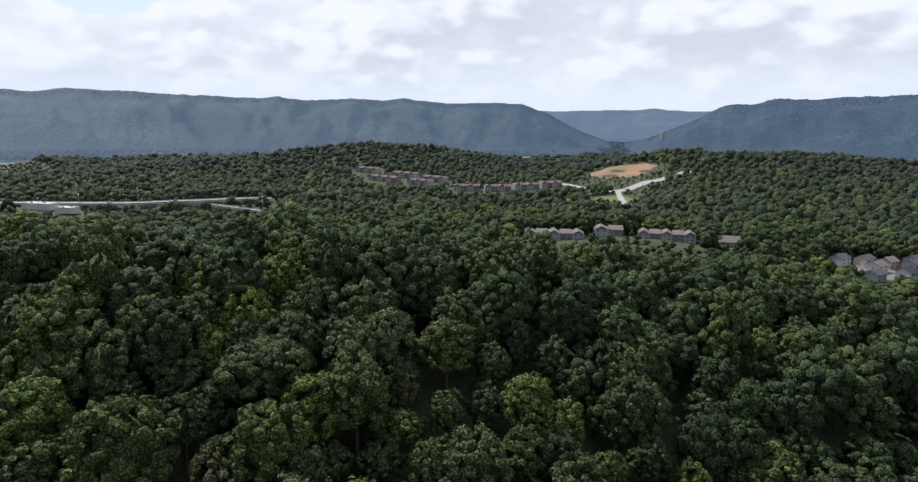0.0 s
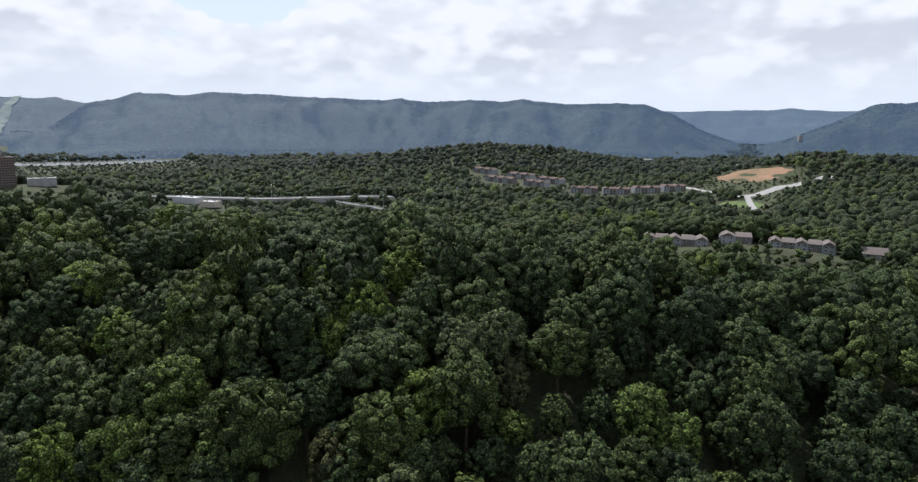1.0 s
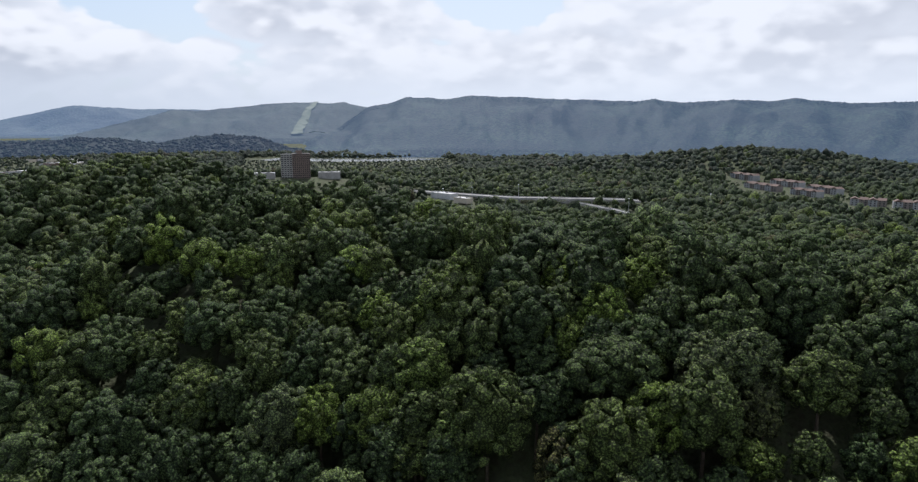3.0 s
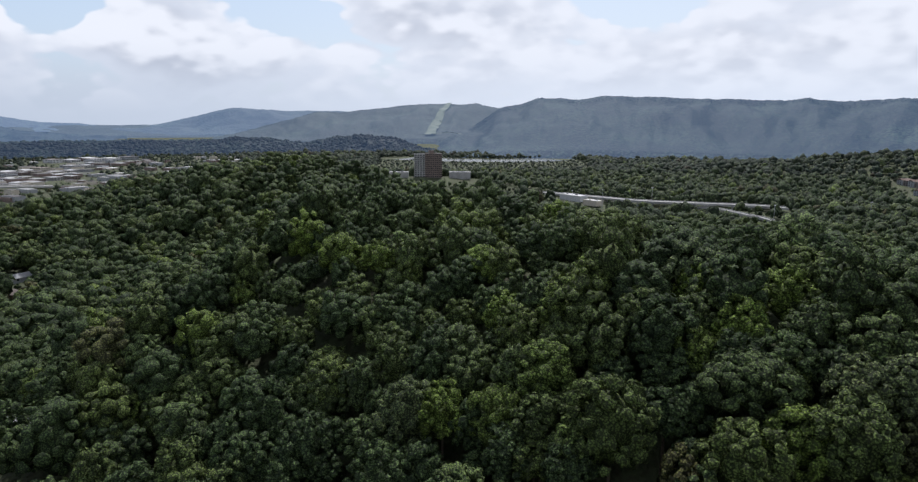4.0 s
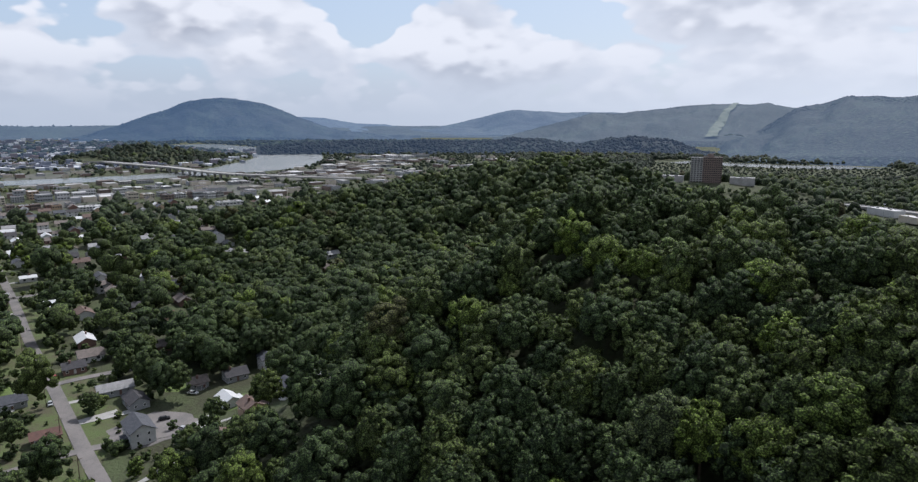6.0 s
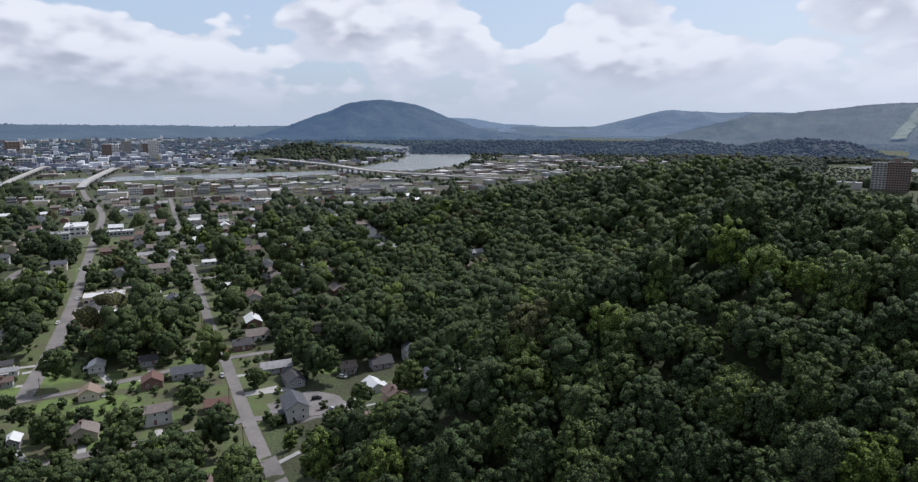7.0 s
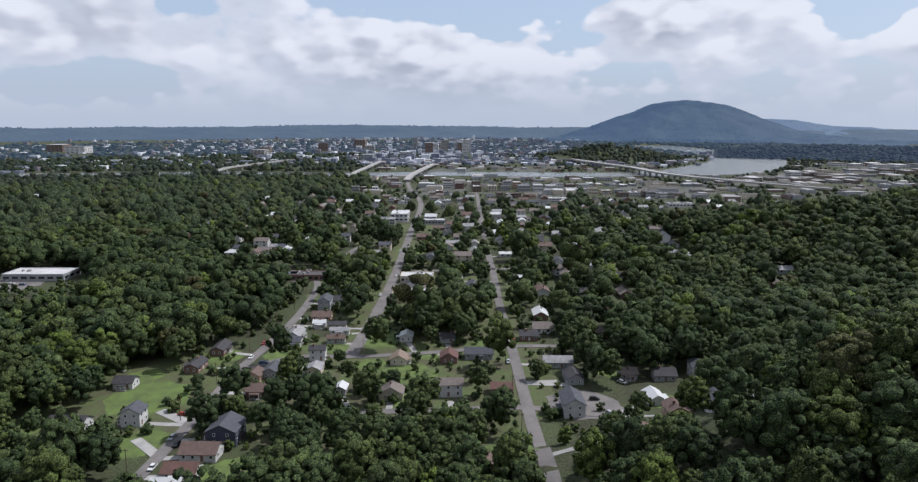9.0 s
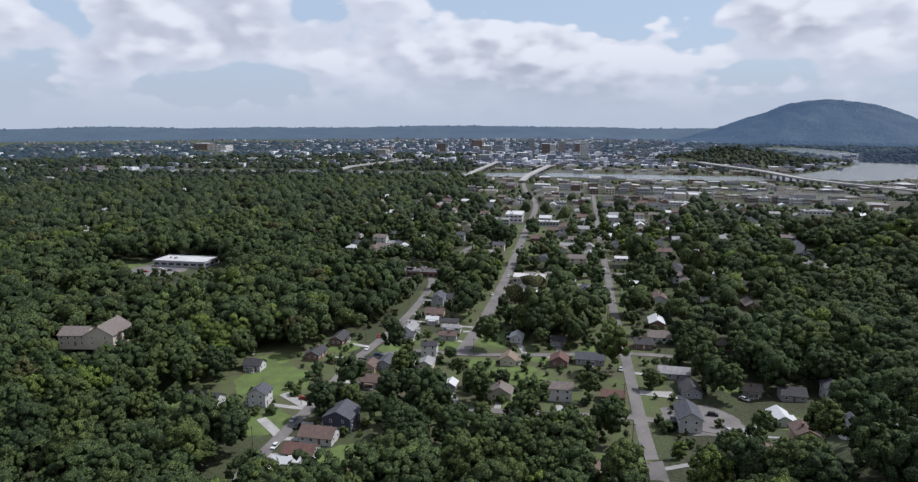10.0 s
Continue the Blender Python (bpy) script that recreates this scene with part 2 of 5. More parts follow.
def box(bm, x0, y0, z0, x1, y1, z1, m=None):
    vs = [bm.verts.new((x, y, z)) for x in (x0, x1) for y in (y0, y1) for z in (z0, z1)]
    for f in ((0, 1, 3, 2), (4, 6, 7, 5), (0, 4, 5, 1), (2, 3, 7, 6), (0, 2, 6, 4), (1, 5, 7, 3)):
        bm.faces.new([vs[i] for i in f])
    if m is not None:
        bmesh.ops.transform(bm, matrix=m, verts=vs)
    return vs


def prism(bm, ring, z0, z1):
    """An upright prism over a flat ring of points."""
    lo = [bm.verts.new((x, y, z0)) for x, y in ring]
    hi = [bm.verts.new((x, y, z1)) for x, y in ring]
    k = len(ring)
    bm.faces.new(hi)
    bm.faces.new(lo[::-1])
    for i in range(k):
        bm.faces.new((lo[i], lo[(i + 1) % k], hi[(i + 1) % k], hi[i]))


def empty(name, x, y, z, turn, label, category, group="", kind=""):
    ob = new(name)
    ob.empty_display_size = 1
    ob.matrix_basis = pose(x, y, z, 0, 0, turn)
    return tagged(ob, label, category, group, kind)


# ---- the lie of the land ----
def polar(az, r):
    """Plan position from degrees left of +y and metres."""
    return -r * math.sin(radians(az)), r * math.cos(radians(az))


def bearing(az, r, z):
    return (*polar(az, r), z)


# crest lines: (x, y, height), and how far their flanks reach on the town's side and on the far side
RIDGES = (
    ([bearing(-50, 330, 18), bearing(-36, 262, 40), bearing(-25, 215, 54), bearing(-11, 180, 63), bearing(0, 166, 71.5), bearing(19, 164, 72.5),
      bearing(32, 185, 72), bearing(41, 206, 75.5), bearing(46.5, 220, 79), bearing(45, 275, 60), bearing(44, 330, 30), bearing(43, 380, 10)], 100, 100),
    ([bearing(46.5, 220, 79), bearing(51, 228, 79.5), bearing(54, 227, 75), bearing(57, 224, 69), bearing(61, 221, 57), bearing(65, 218, 53), bearing(69.5, 213, 45), bearing(74, 206, 28), bearing(77.5, 198, 10), bearing(80, 192, 1)], 72, 55),
    ([bearing(52, 520, 34), bearing(56.5, 620, 64), bearing(61, 640, 61), bearing(65, 665, 50), bearing(69.5, 660, 33), bearing(73.5, 650, 19)], 90, 140),
)
# lone hills: bearing, distance, height, reach across, reach along
HILLS = (
    (7, 1620, 48, 300, 230), (16, 1500, 20, 260, 200), (-19.5, 1420, 52, 190, 220), (-27, 1700, 40, 330, 300), (-35, 1600, 34, 250, 260),
    (67, 960, 34, 95, 110), (92.5, 2080, 36, 150, 150),
    (-14, 1330, 20, 70, 90), (46, 1060, 26, 160, 130), (-14, 582, 15, 160, 60), (30, 1350, 8, 300, 200),
)


def land(x, y):
    """Height of the ground, for numbers or arrays."""
    x, y = np.asarray(x, float), np.asarray(y, float)
    z = np.zeros_like(x)
    for line, near, far in RIDGES:
        best = np.zeros_like(x)
        for (ax, ay, az_), (bx, by, bz) in zip(line, line[1:]):
            dx, dy = bx - ax, by - ay
            t = np.clip(((x - ax) * dx + (y - ay) * dy) / (dx * dx + dy * dy), 0, 1)
            px, py = x - ax - t * dx, y - ay - t * dy
            d = np.hypot(px, py)
            reach = np.where(dx * py - dy * px > 0, near, far)
            best = np.maximum(best, (az_ + t * (bz - az_)) * np.exp(-(d / reach) ** 2))
        z = np.maximum(z, best)
    for az, r, h, across, along in HILLS:
        cx, cy = polar(az, r)
        s, c = math.sin(radians(az)), math.cos(radians(az))
        u, v = (x - cx) * c + (y - cy) * s, -(x - cx) * s + (y - cy) * c
        z = np.maximum(z, h * np.exp(-(u / across) ** 2 - (v / along) ** 2))
    lift = np.clip(z / 12, 0, 1)
    z = z + lift * (1.6 * np.sin(x / 23 + 1.1) * np.sin(y / 29) + 0.9 * np.sin(x / 9.5) * np.sin(y / 11.3 + 0.6))
    return z


def make_ground():
    az = np.concatenate([np.arange(-40, 155, 0.8), np.arange(155, 320, 4.0)])
    r = np.concatenate([[0.0], 14 * 1.034 ** np.arange(0, 176)])
    r[-1] = 4960
    A, Rr = np.meshgrid(np.radians(az), r, indexing="ij")
    x, y = -Rr * np.sin(A), Rr * np.cos(A)
    v = np.stack([x, y, land(x, y)], -1).reshape(-1, 3)
    k, n = len(r), len(az)
    i, j = np.meshgrid(np.arange(n), np.arange(k - 1), indexing="ij")
    i2 = (i + 1) % n
    f = np.stack([i * k + j, i2 * k + j, i2 * k + j + 1, i * k + j + 1], -1).reshape(-1, 4)
    ob = smooth(part("ground", mesh_np("ground", v, f[:, ::-1]), SOIL))
    tagged(ob, "green valley floor and steep wooded ridge of earth and grass", "ground", kind="structure")


make_ground()


def smoothstep(a, b, x):
    t = np.clip((x - a) / (b - a), 0, 1)
    return t * t * (3 - 2 * t)


MOUNTS = {}


def mountain(name, label, crest, r_foot, r_top, glow, power=1.0, rough=1.0, cliff=0.0, colour=(0.044, 0.065, 0.043)):
    """A wooded mountain: crest gives (bearing, angle up to the crest as seen from the town's ridge); glow is its haze,
    put into the emission.
    """
    az = np.arange(crest[0][0], crest[-1][0] + 0.01, 0.3 if crest[-1][0] < 200 else 0.6)
    el = np.interp(az, [c[0] for c in crest], [c[1] for c in crest])
    ker = np.array([0, 1, 2, 1, 0]) / 4
    el = np.convolve(np.pad(el, 2, mode="edge"), ker, "valid")
    s = np.linspace(0, 1.25, 44)
    A, S = np.meshgrid(az, s, indexing="ij")
    E = np.repeat(el[:, None], len(s), 1)
    rr = r_foot + (r_top - r_foot) * S
    rr = np.minimum(rr, 4940)
    top = H + r_top * np.tan(np.radians(E))
    rise = np.where(S < 1, (1 - cliff) * smoothstep(-0.25, 1.1, S) ** power + cliff * smoothstep(0.86, 0.97, S), 1 - 0.3 * (S - 1))
    rise = rise / np.max(rise)
    gully = np.array([[noise.fractal(Vector((a * 0.35, q * 2.2, r_top * 0.01)), 1.0, 2.0, 5) for q in s] for a in az])
    spur = np.array([[noise.noise(Vector((a * 0.55 + 0.8 * q, q * 1.3, r_top * 0.02))) for q in s] for a in az])
    fine = np.array([[noise.noise(Vector((a * 3.1, q * 29.0, r_top * 0.1))) for q in s] for a in az])
    z = top * rise + rough * (gully * 34 * (S * (1.12 - np.minimum(S, 1.1)) * 3.2) + fine * 2.4 * (S > 0.05) + spur * 50 * np.clip(S * (1 - S), 0, 1))
    z = np.where(S == 0, -6, z)
    x, y = -rr * np.sin(np.radians(A)), rr * np.cos(np.radians(A))
    k, n = len(s), len(az)
    i, j = np.meshgrid(np.arange(n - 1), np.arange(k - 1), indexing="ij")
    f = np.stack([i * k + j, i * k + j + 1, (i + 1) * k + j + 1, (i + 1) * k + j], -1).reshape(-1, 4)
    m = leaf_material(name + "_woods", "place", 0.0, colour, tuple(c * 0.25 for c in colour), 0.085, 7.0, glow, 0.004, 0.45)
    MOUNTS[name] = (az, s, z, rr, m)
    tagged(smooth(part(name, mesh_np(name, np.stack([x, y, z], -1).reshape(-1, 3), f), m)), label, "mountain", kind="structure")


# haze colours that the mountains give off themselves, nearer and farther
BLUE_HAZE = (0.25, 0.43, 0.80)
PALE_HAZE = (0.38, 0.55, 0.86)
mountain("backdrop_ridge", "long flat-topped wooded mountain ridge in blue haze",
         [(-13.5, -2.2), (-12.3, -1.7), (-9.5, -0.6), (-7.2, 0.7), (-5.2, 1.3), (-2, 1.35), (1.8, 1.4), (4.5, 1.65), (7.4, 1.6), (11, 1.45), (14.2, 1.5), (19.7, 1.6), (25.7, 1.8), (31, 1.9), (34.7, 1.75), (36.7, 1.65), (38.2, 1.2), (39.6, 0.9), (42, -0.6), (46, -2.4)], 2000, 3500, (BLUE_HAZE, 0.18), cliff=0.10)
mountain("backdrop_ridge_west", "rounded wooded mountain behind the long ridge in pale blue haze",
         [(36, 0.2), (39.5, 0.95), (43.7, 1.3), (46.7, 1.2), (49.7, 0.9), (52.5, 0.6), (55.4, 0.45), (58, -0.2), (61, -1.1), (64, -1.8)], 3100, 4200, (PALE_HAZE, 0.20))
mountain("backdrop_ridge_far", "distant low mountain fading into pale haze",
         [(50, 0.5), (55, 0.58), (58, 0.65), (61.5, 0.8), (63.2, 0.6), (64.8, 0.2), (67.6, -0.5), (71, -0.9)], 4300, 4750, (PALE_HAZE, 0.34))
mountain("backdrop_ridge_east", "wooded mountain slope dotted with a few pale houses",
         [(-60, 1.2), (-48, 1.9), (-34.5, 2.0), (-28.4, 1.8), (-24.4, 1.5), (-22.8, 1.35), (-21.4, 1.1), (-20.2, 0.4), (-18.6, -0.3), (-16.1, -1.4), (-14, -2.1)], 1950, 3050, (BLUE_HAZE, 0.18), power=1.1, cliff=0.06)
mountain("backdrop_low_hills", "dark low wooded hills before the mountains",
         [(44.6, -2.75), (46.3, -2.55), (48.8, -1.65), (50.3, -1.5), (51.7, -1.4), (53.4, -1.55), (55, -1.8), (56.4, -2.15), (58, -1.85), (60, -1.65), (62, -1.6), (64, -1.9), (66, -1.95), (69, -1.75), (72, -2.0), (76, -1.9), (80, -2.05), (84, -2.3)], 2250, 2560, (BLUE_HAZE, 0.09), rough=0.25, colour=(0.030, 0.043, 0.036))
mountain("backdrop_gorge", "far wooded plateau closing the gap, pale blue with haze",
         [(-26, 0.9), (-21, 0.9), (-12.6, 0.9), (-7, 0.75), (-3, 0.7)], 3650, 4650, (PALE_HAZE, 0.30), cliff=0.1)
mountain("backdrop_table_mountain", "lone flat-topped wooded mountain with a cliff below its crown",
         [(70, -1.5), (73.5, -1.3), (76.8, -1.0), (79, -0.4), (81, 0.3), (82.2, 0.85), (83.2, 1.2), (84.5, 1.5), (85.9, 1.62), (87.5, 1.55), (89.1, 1.3), (90.3, 0.85), (91.9, 0.3), (94, -0.6), (96.8, -1.5), (99, -1.9)], 3650, 4350, (BLUE_HAZE, 0.26), cliff=0.12)
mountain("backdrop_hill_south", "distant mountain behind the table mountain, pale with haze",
         [(72, -0.6), (75.5, -0.4), (78, 0.05), (81, 0.2), (84, 0.2)], 4450, 4820, (PALE_HAZE, 0.42))
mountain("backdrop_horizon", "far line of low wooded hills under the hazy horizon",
         [(63, -0.75), (68, -0.6), (75, -0.55), (95, -0.55), (100, -0.6), (109, -0.5), (116, -0.42), (121, -0.5), (128, -0.62), (133, -0.55), (138, -0.62), (143, -0.48), (147, -0.6), (152, -0.66), (175, -0.6), (220, -0.4), (262, 0.4), (300, 1.2)], 4250, 4850, (PALE_HAZE, 0.27), rough=0.5)


def swathe(name, label, mount, stops, width, mat):
    """A cleared strip up a mountain: stops give (bearing, share of the way up)."""
    az, s, z, rr, _ = MOUNTS[mount]
    bm = bmesh.new()
    rows = []
    for k in range(41):
        f = k / 40 * (len(stops) - 1)
        i = min(int(f), len(stops) - 2)
        b, q = (stops[i][n] + (f - i) * (stops[i + 1][n] - stops[i][n]) for n in (0, 1))
        row = []
        for o in (-0.5, 0, 0.5):
            i0 = np.clip(np.searchsorted(az, b) - 1, 0, len(az) - 2)
            j0 = np.clip(np.searchsorted(s, q) - 1, 0, len(s) - 2)
            r = float(np.interp(q, s, rr[i0]))
            here = b + math.degrees(o * width * (1.15 - 0.5 * k / 40) / r)
            u, v = (here - az[i0]) / (az[i0 + 1] - az[i0]), (q - s[j0]) / (s[j0 + 1] - s[j0])
            h = (1 - u) * ((1 - v) * z[i0, j0] + v * z[i0, j0 + 1]) + u * ((1 - v) * z[i0 + 1, j0] + v * z[i0 + 1, j0 + 1])
            row.append(bm.verts.new((*polar(here, r), float(h) + 9.0)))
        rows.append(row)
    for a_, b_ in zip(rows, rows[1:]):
        for k in (0, 1):
            bm.faces.new((a_[k], a_[k + 1], b_[k + 1], b_[k]))
    tagged(part(name, bm, mat), label, "clearing", kind="structure")


# the clearing glows faintly blue too, as haze like its mountain's
PALE = material("pale_clearing", (0.115, 0.130, 0.095), 0.95, (0.08, 0.098, 0.07), 0.02, glow=(BLUE_HAZE, 0.13))
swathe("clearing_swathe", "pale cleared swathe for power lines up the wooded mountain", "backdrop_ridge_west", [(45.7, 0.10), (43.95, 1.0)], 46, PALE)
swathe("clearing_field", "pale grassy field at the mountain's foot", "backdrop_ridge_west", [(46.0, 0.10), (43.0, 0.12), (41.0, 0.06)], 60, PALE)

# ---- roads, river, lawns ----
GRID = 15.2                     # degrees by which the town's streets are turned
GU = Vector((math.cos(radians(GRID)), math.sin(radians(GRID))))


def along(points, step=12.0):
    """Points of a plan line at even steps, softly rounded."""
    pts = [Vector(p) for p in points]
    out = []
    for i in range(len(pts) - 1):
        p0, p1, p2, p3 = pts[max(i - 1, 0)], pts[i], pts[i + 1], pts[min(i + 2, len(pts) - 1)]
        n = max(1, round((p2 - p1).length / step))
        for k in range(n):
            t = k / n
            out.append(0.5 * (2 * p1 + (p2 - p0) * t + (2 * p0 - 5 * p1 + 4 * p2 - p3) * t * t + (3 * p1 - p0 - 3 * p2 + p3) * t ** 3))
    return out + [pts[-1]]


LINES = []                      # every road as (points, half width), for keeping trees off it


def ribbon(name, points, width, mat, lift, label, category, thick=0.0, step=12.0, parent=None, keep=True, kind="structure", level=None):
    """A strip that lies on the land, with edges as deep as thick."""
    line = along(points, step)
    bm = bmesh.new()
    rows = []
    for i, p in enumerate(line):
        d = (line[min(i + 1, len(line) - 1)] - line[max(i - 1, 0)]).normalized()
        n = Vector((-d.y, d.x)) * width / 2
        row = []
        for q in (p + n, p - n):
            z = (float(land(q.x, q.y)) if level is None else level) + lift
            row += [bm.verts.new((q.x, q.y, z)), bm.verts.new((q.x, q.y, z - max(thick, 0.3)))]
        rows.append(row)
    for a_, b_ in zip(rows, rows[1:]):
        bm.faces.new((a_[0], a_[2], b_[2], b_[0]))
        bm.faces.new((a_[1], b_[1], b_[3], a_[3]))
        bm.faces.new((a_[0], b_[0], b_[1], a_[1]))
        bm.faces.new((a_[2], a_[3], b_[3], b_[2]))
    for row in (rows[0], rows[-1][2:] + rows[-1][:2]):
        bm.faces.new((row[0], row[1], row[3], row[2]))
    bmesh.ops.recalc_face_normals(bm, faces=bm.faces)
    if keep:
        LINES.append((np.array([tuple(p) for p in line]), width / 2))
    ob = part(name, bm, mat, parent)
    return tagged(ob, label, category, kind=kind) if parent is None else ob


AVENUE = [(-150, -11), (-206, -26), (-271, -44), (-328, -60), (-400, -81), (-476, -101), (-642, -147), (-950, -228), (-1040, -252)]
MARKET = [(-287, -135), (-354, -149), (-460, -176), (-641, -227), (-879, -295), (-1053, -372), (-1200, -430)]
LANE = [(-128, -146), (-149, -152), (-212, -167), (-253, -178), (-289, -184), (-339, -194), (-402, -213), (-430, -228)]
CROSS = [(-253, -178), (-278, -163), (-287, -135), (-300, -104), (-325, -55), (-332, -20)]
for name, pts, wide in (("road_avenue", AVENUE, 5.2), ("road_market", MARKET, 7.2), ("road_lane", LANE, 5.0), ("road_cross", CROSS, 4.5),
                        ("road_side", [(-228, -108), (-241, -68), (-250, -38), (-246, -6)], 4.6), ("road_bend", [(-428, -266), (-438, -232), (-470, -227), (-503, -238), (-543, -247), (-580, -243)], 6.5),
                        ("road_row", [(-690, -330), (-716, -250), (-735, -170)], 6), ("road_upper", [(-470, -176), (-500, -105), (-520, -30), (-540, 40)], 6),
                        ("road_shore", [(-1000, -520), (-1030, -370), (-1040, -250), (-1010, -60), (-985, 70)], 8)):
    ribbon(name, pts, wide, ASPHALT, 0.3, "worn grey asphalt street between houses and trees", "road", step=6.0)
for pts, half in ((LANE, 6.8), (AVENUE[:6], 6.2), (MARKET[:5], 6.0), (CROSS, 3.6)):
    LINES.append((np.array([tuple(p) for p in along(pts, 8)]), half))     # verges
ribbon("road_valley", [(150, 1260), (186, 1180), (246, 1064), (330, 1131), (420, 1180)], 16, CONCRETE, 0.25, "pale concrete road bending past the cleared hillside", "road")
ribbon("road_ramp", [(262, 1075), (244, 970), (234, 888)], 9, CONCRETE, 0.22, "pale concrete ramp through grass", "road")
for name, pts, wide in (("driveway", [(-178, -160), (-186, -176)], 4), ("driveway", [(-203, -167), (-209, -184)], 4.5), ("driveway", [(-276, -45), (-279, -24)], 4)):
    ribbon(name, pts, wide, CONCRETE, 0.22, "pale concrete driveway beside a street", "driveway", step=5)

OPEN = []                       # clearings: x, y, radius


def patch(name, x, y, r, mat, label, category, lift=0.10, squeeze=1.0, turn=0.0, keep=1.0, corners=22):
    """A patch of another ground cover, uneven at its edge."""
    rng = random.Random(int(x * 7 + y * 3 + r))
    bm = bmesh.new()
    ring = []
    for k in range(corners):
        t = 2 * math.pi * k / corners
        q = r * (0.86 + 0.22 * rng.random())
        u, v = q * math.cos(t), q * squeeze * math.sin(t)
        c, s = math.cos(radians(turn)), math.sin(radians(turn))
        ring.append((x + u * c - v * s, y + u * s + v * c))
    grid = [[bm.verts.new((x + (px - x) * f, y + (py - y) * f, float(land(x + (px - x) * f, y + (py - y) * f)) + lift)) for px, py in ring] for f in np.linspace(0, 1, max(4, int(r / 8)))[1:]]
    mid = bm.verts.new((x, y, float(land(x, y)) + lift))
    for k in range(corners):
        bm.faces.new((mid, grid[0][k], grid[0][(k + 1) % corners]))
        for a_, b_ in zip(grid, grid[1:]):
            bm.faces.new((a_[k], b_[k], b_[(k + 1) % corners], a_[(k + 1) % corners]))
    OPEN.append((x, y, r * keep))
    return tagged(part(name, bm, mat), label, category, kind="structure")


for x, y, r in ((-218, -197, 19), (-238, -217, 9), (-184, -173, 11), (-181, -223, 6), (-280, -170, 9), (-271, -197, 10), (-297, -148, 9), (-318, -130, 15), (-273, -99, 14), (-246, -88, 9),
                (-327, -72, 9), (-209, -38, 11), (-175, -127, 11), (-300, -5, 9), (-263, 14, 9), (-553, -193, 17), (-506, -232, 20), (-280, -120, 8), (-300, -94, 8), (-403, -5, 9)):
    patch("lawn", x, y, r, LAWN, "bright green mown lawn beside houses", "lawn")
for x, y, r, q in ((-270, -95, 95, 0.75), (-420, -140, 110, 0.7), (-215, -205, 60, 0.8), (-600, -200, 120, 0.6)):
    patch("yards", x, y, r, GRASS, "grass yards under the trees between houses", "grass", 0.05, q, GRID, 0.0, 64)
patch("meadow", -337, -458, 30, LAWN, "mown green field beside a parking lot", "field")
patch("parking_lot", -357, -436, 24, ASPHALT, "grey asphalt parking lot beside a white-roofed building", "parking lot", 0.14)
patch("parking_lot", -256, -16, 17, ASPHALT, "grey asphalt parking lot beside a white gabled hall", "parking lot", 0.14)
patch("parking_lot", -425, -150, 22, ASPHALT, "grey asphalt lot between flat-roofed shops", "parking lot", 0.14, 0.6, GRID)
patch("parking_lot", -440, -245, 22, ASPHALT, "grey asphalt lot before a dark shop", "parking lot", 0.14, 0.6, GRID)
patch("cleared_hillside", *polar(-14, 1285), 62, EARTH, "orange bare earth of a cleared hillside", "bare earth", 0.5, 1.0, 0, 1.0, 30)
patch("meadow", 236, 980, 32, LAWN, "grass field between pale roads", "field", 0.2)
patch("cleared_slope", *polar(68.5, 905), 46, GRAVEL, "pale bare slope below a row of brown houses", "bare slope", 0.4, 0.5, 60)
for x, y, r, q in ((-1475, 300, 150, 0.55), (-1600, 420, 150, 0.5), (-1190, 60, 150, 0.55), (-1320, 170, 130, 0.5), (-1900, 600, 130, 0.5), (-1480, -430, 150, 0.35), (-1560, -260, 130, 0.4), (-1080, -320, 110, 0.4), (-1080, -120, 120, 0.4)):
    patch("yard", x, y, r, GRAVEL, "pale paved yards among warehouses by the river", "yard", 0.3, q, 20 + 0.02 * x, 0.35)

# the river bends round a low point
RIVER = [(-1030, -1500), (-1150, -1150), (-1262, -876), (-1310, -598), (-1395, -409), (-1430, -211), (-1480, -40), (-1570, 100), (-1710, 205), (-1990, 300), (-2310, 335), (-2640, 270), (-2930, 170), (-3250, 60)]


def make_river():
    line = along(RIVER, 30)
    bm = bmesh.new()
    rows = []
    for i, p in enumerate(line):
        d = (line[min(i + 1, len(line) - 1)] - line[max(i - 1, 0)]).normalized()
        n = Vector((-d.y, d.x))
        wide = 52 + 54 * float(smoothstep(-1450, -1700, p.x)) + 12 * noise.noise(Vector((p.x / 150, p.y / 150, 0)))
        rows.append([bm.verts.new((*(p + n * wide * k), 0.7)) for k in (-1, -0.5, 0, 0.5, 1)])
    for a_, b_ in zip(rows, rows[1:]):
        for k in range(4):
            bm.faces.new((a_[k], a_[k + 1], b_[k + 1], b_[k]))
    bmesh.ops.recalc_face_normals(bm, faces=bm.faces)
    LINES.append((np.array([tuple(p) for p in line]), 60))
    LINES.append((np.array([tuple(p) for p in line if p.x < -1600]), 105))
    tagged(part("water_river", bm, WATER), "wide pale grey river bending past the town", "river", kind="structure")


make_river()
# a strip of river under the long ridge
ribbon("water_reach", [bearing(48, 1960, 0)[:2], bearing(43, 1885, 0)[:2], bearing(38, 1880, 0)[:2], bearing(35, 1960, 0)[:2]], 130, WATER, 0.7, "far strip of pale river below the mountain", "river", step=40)


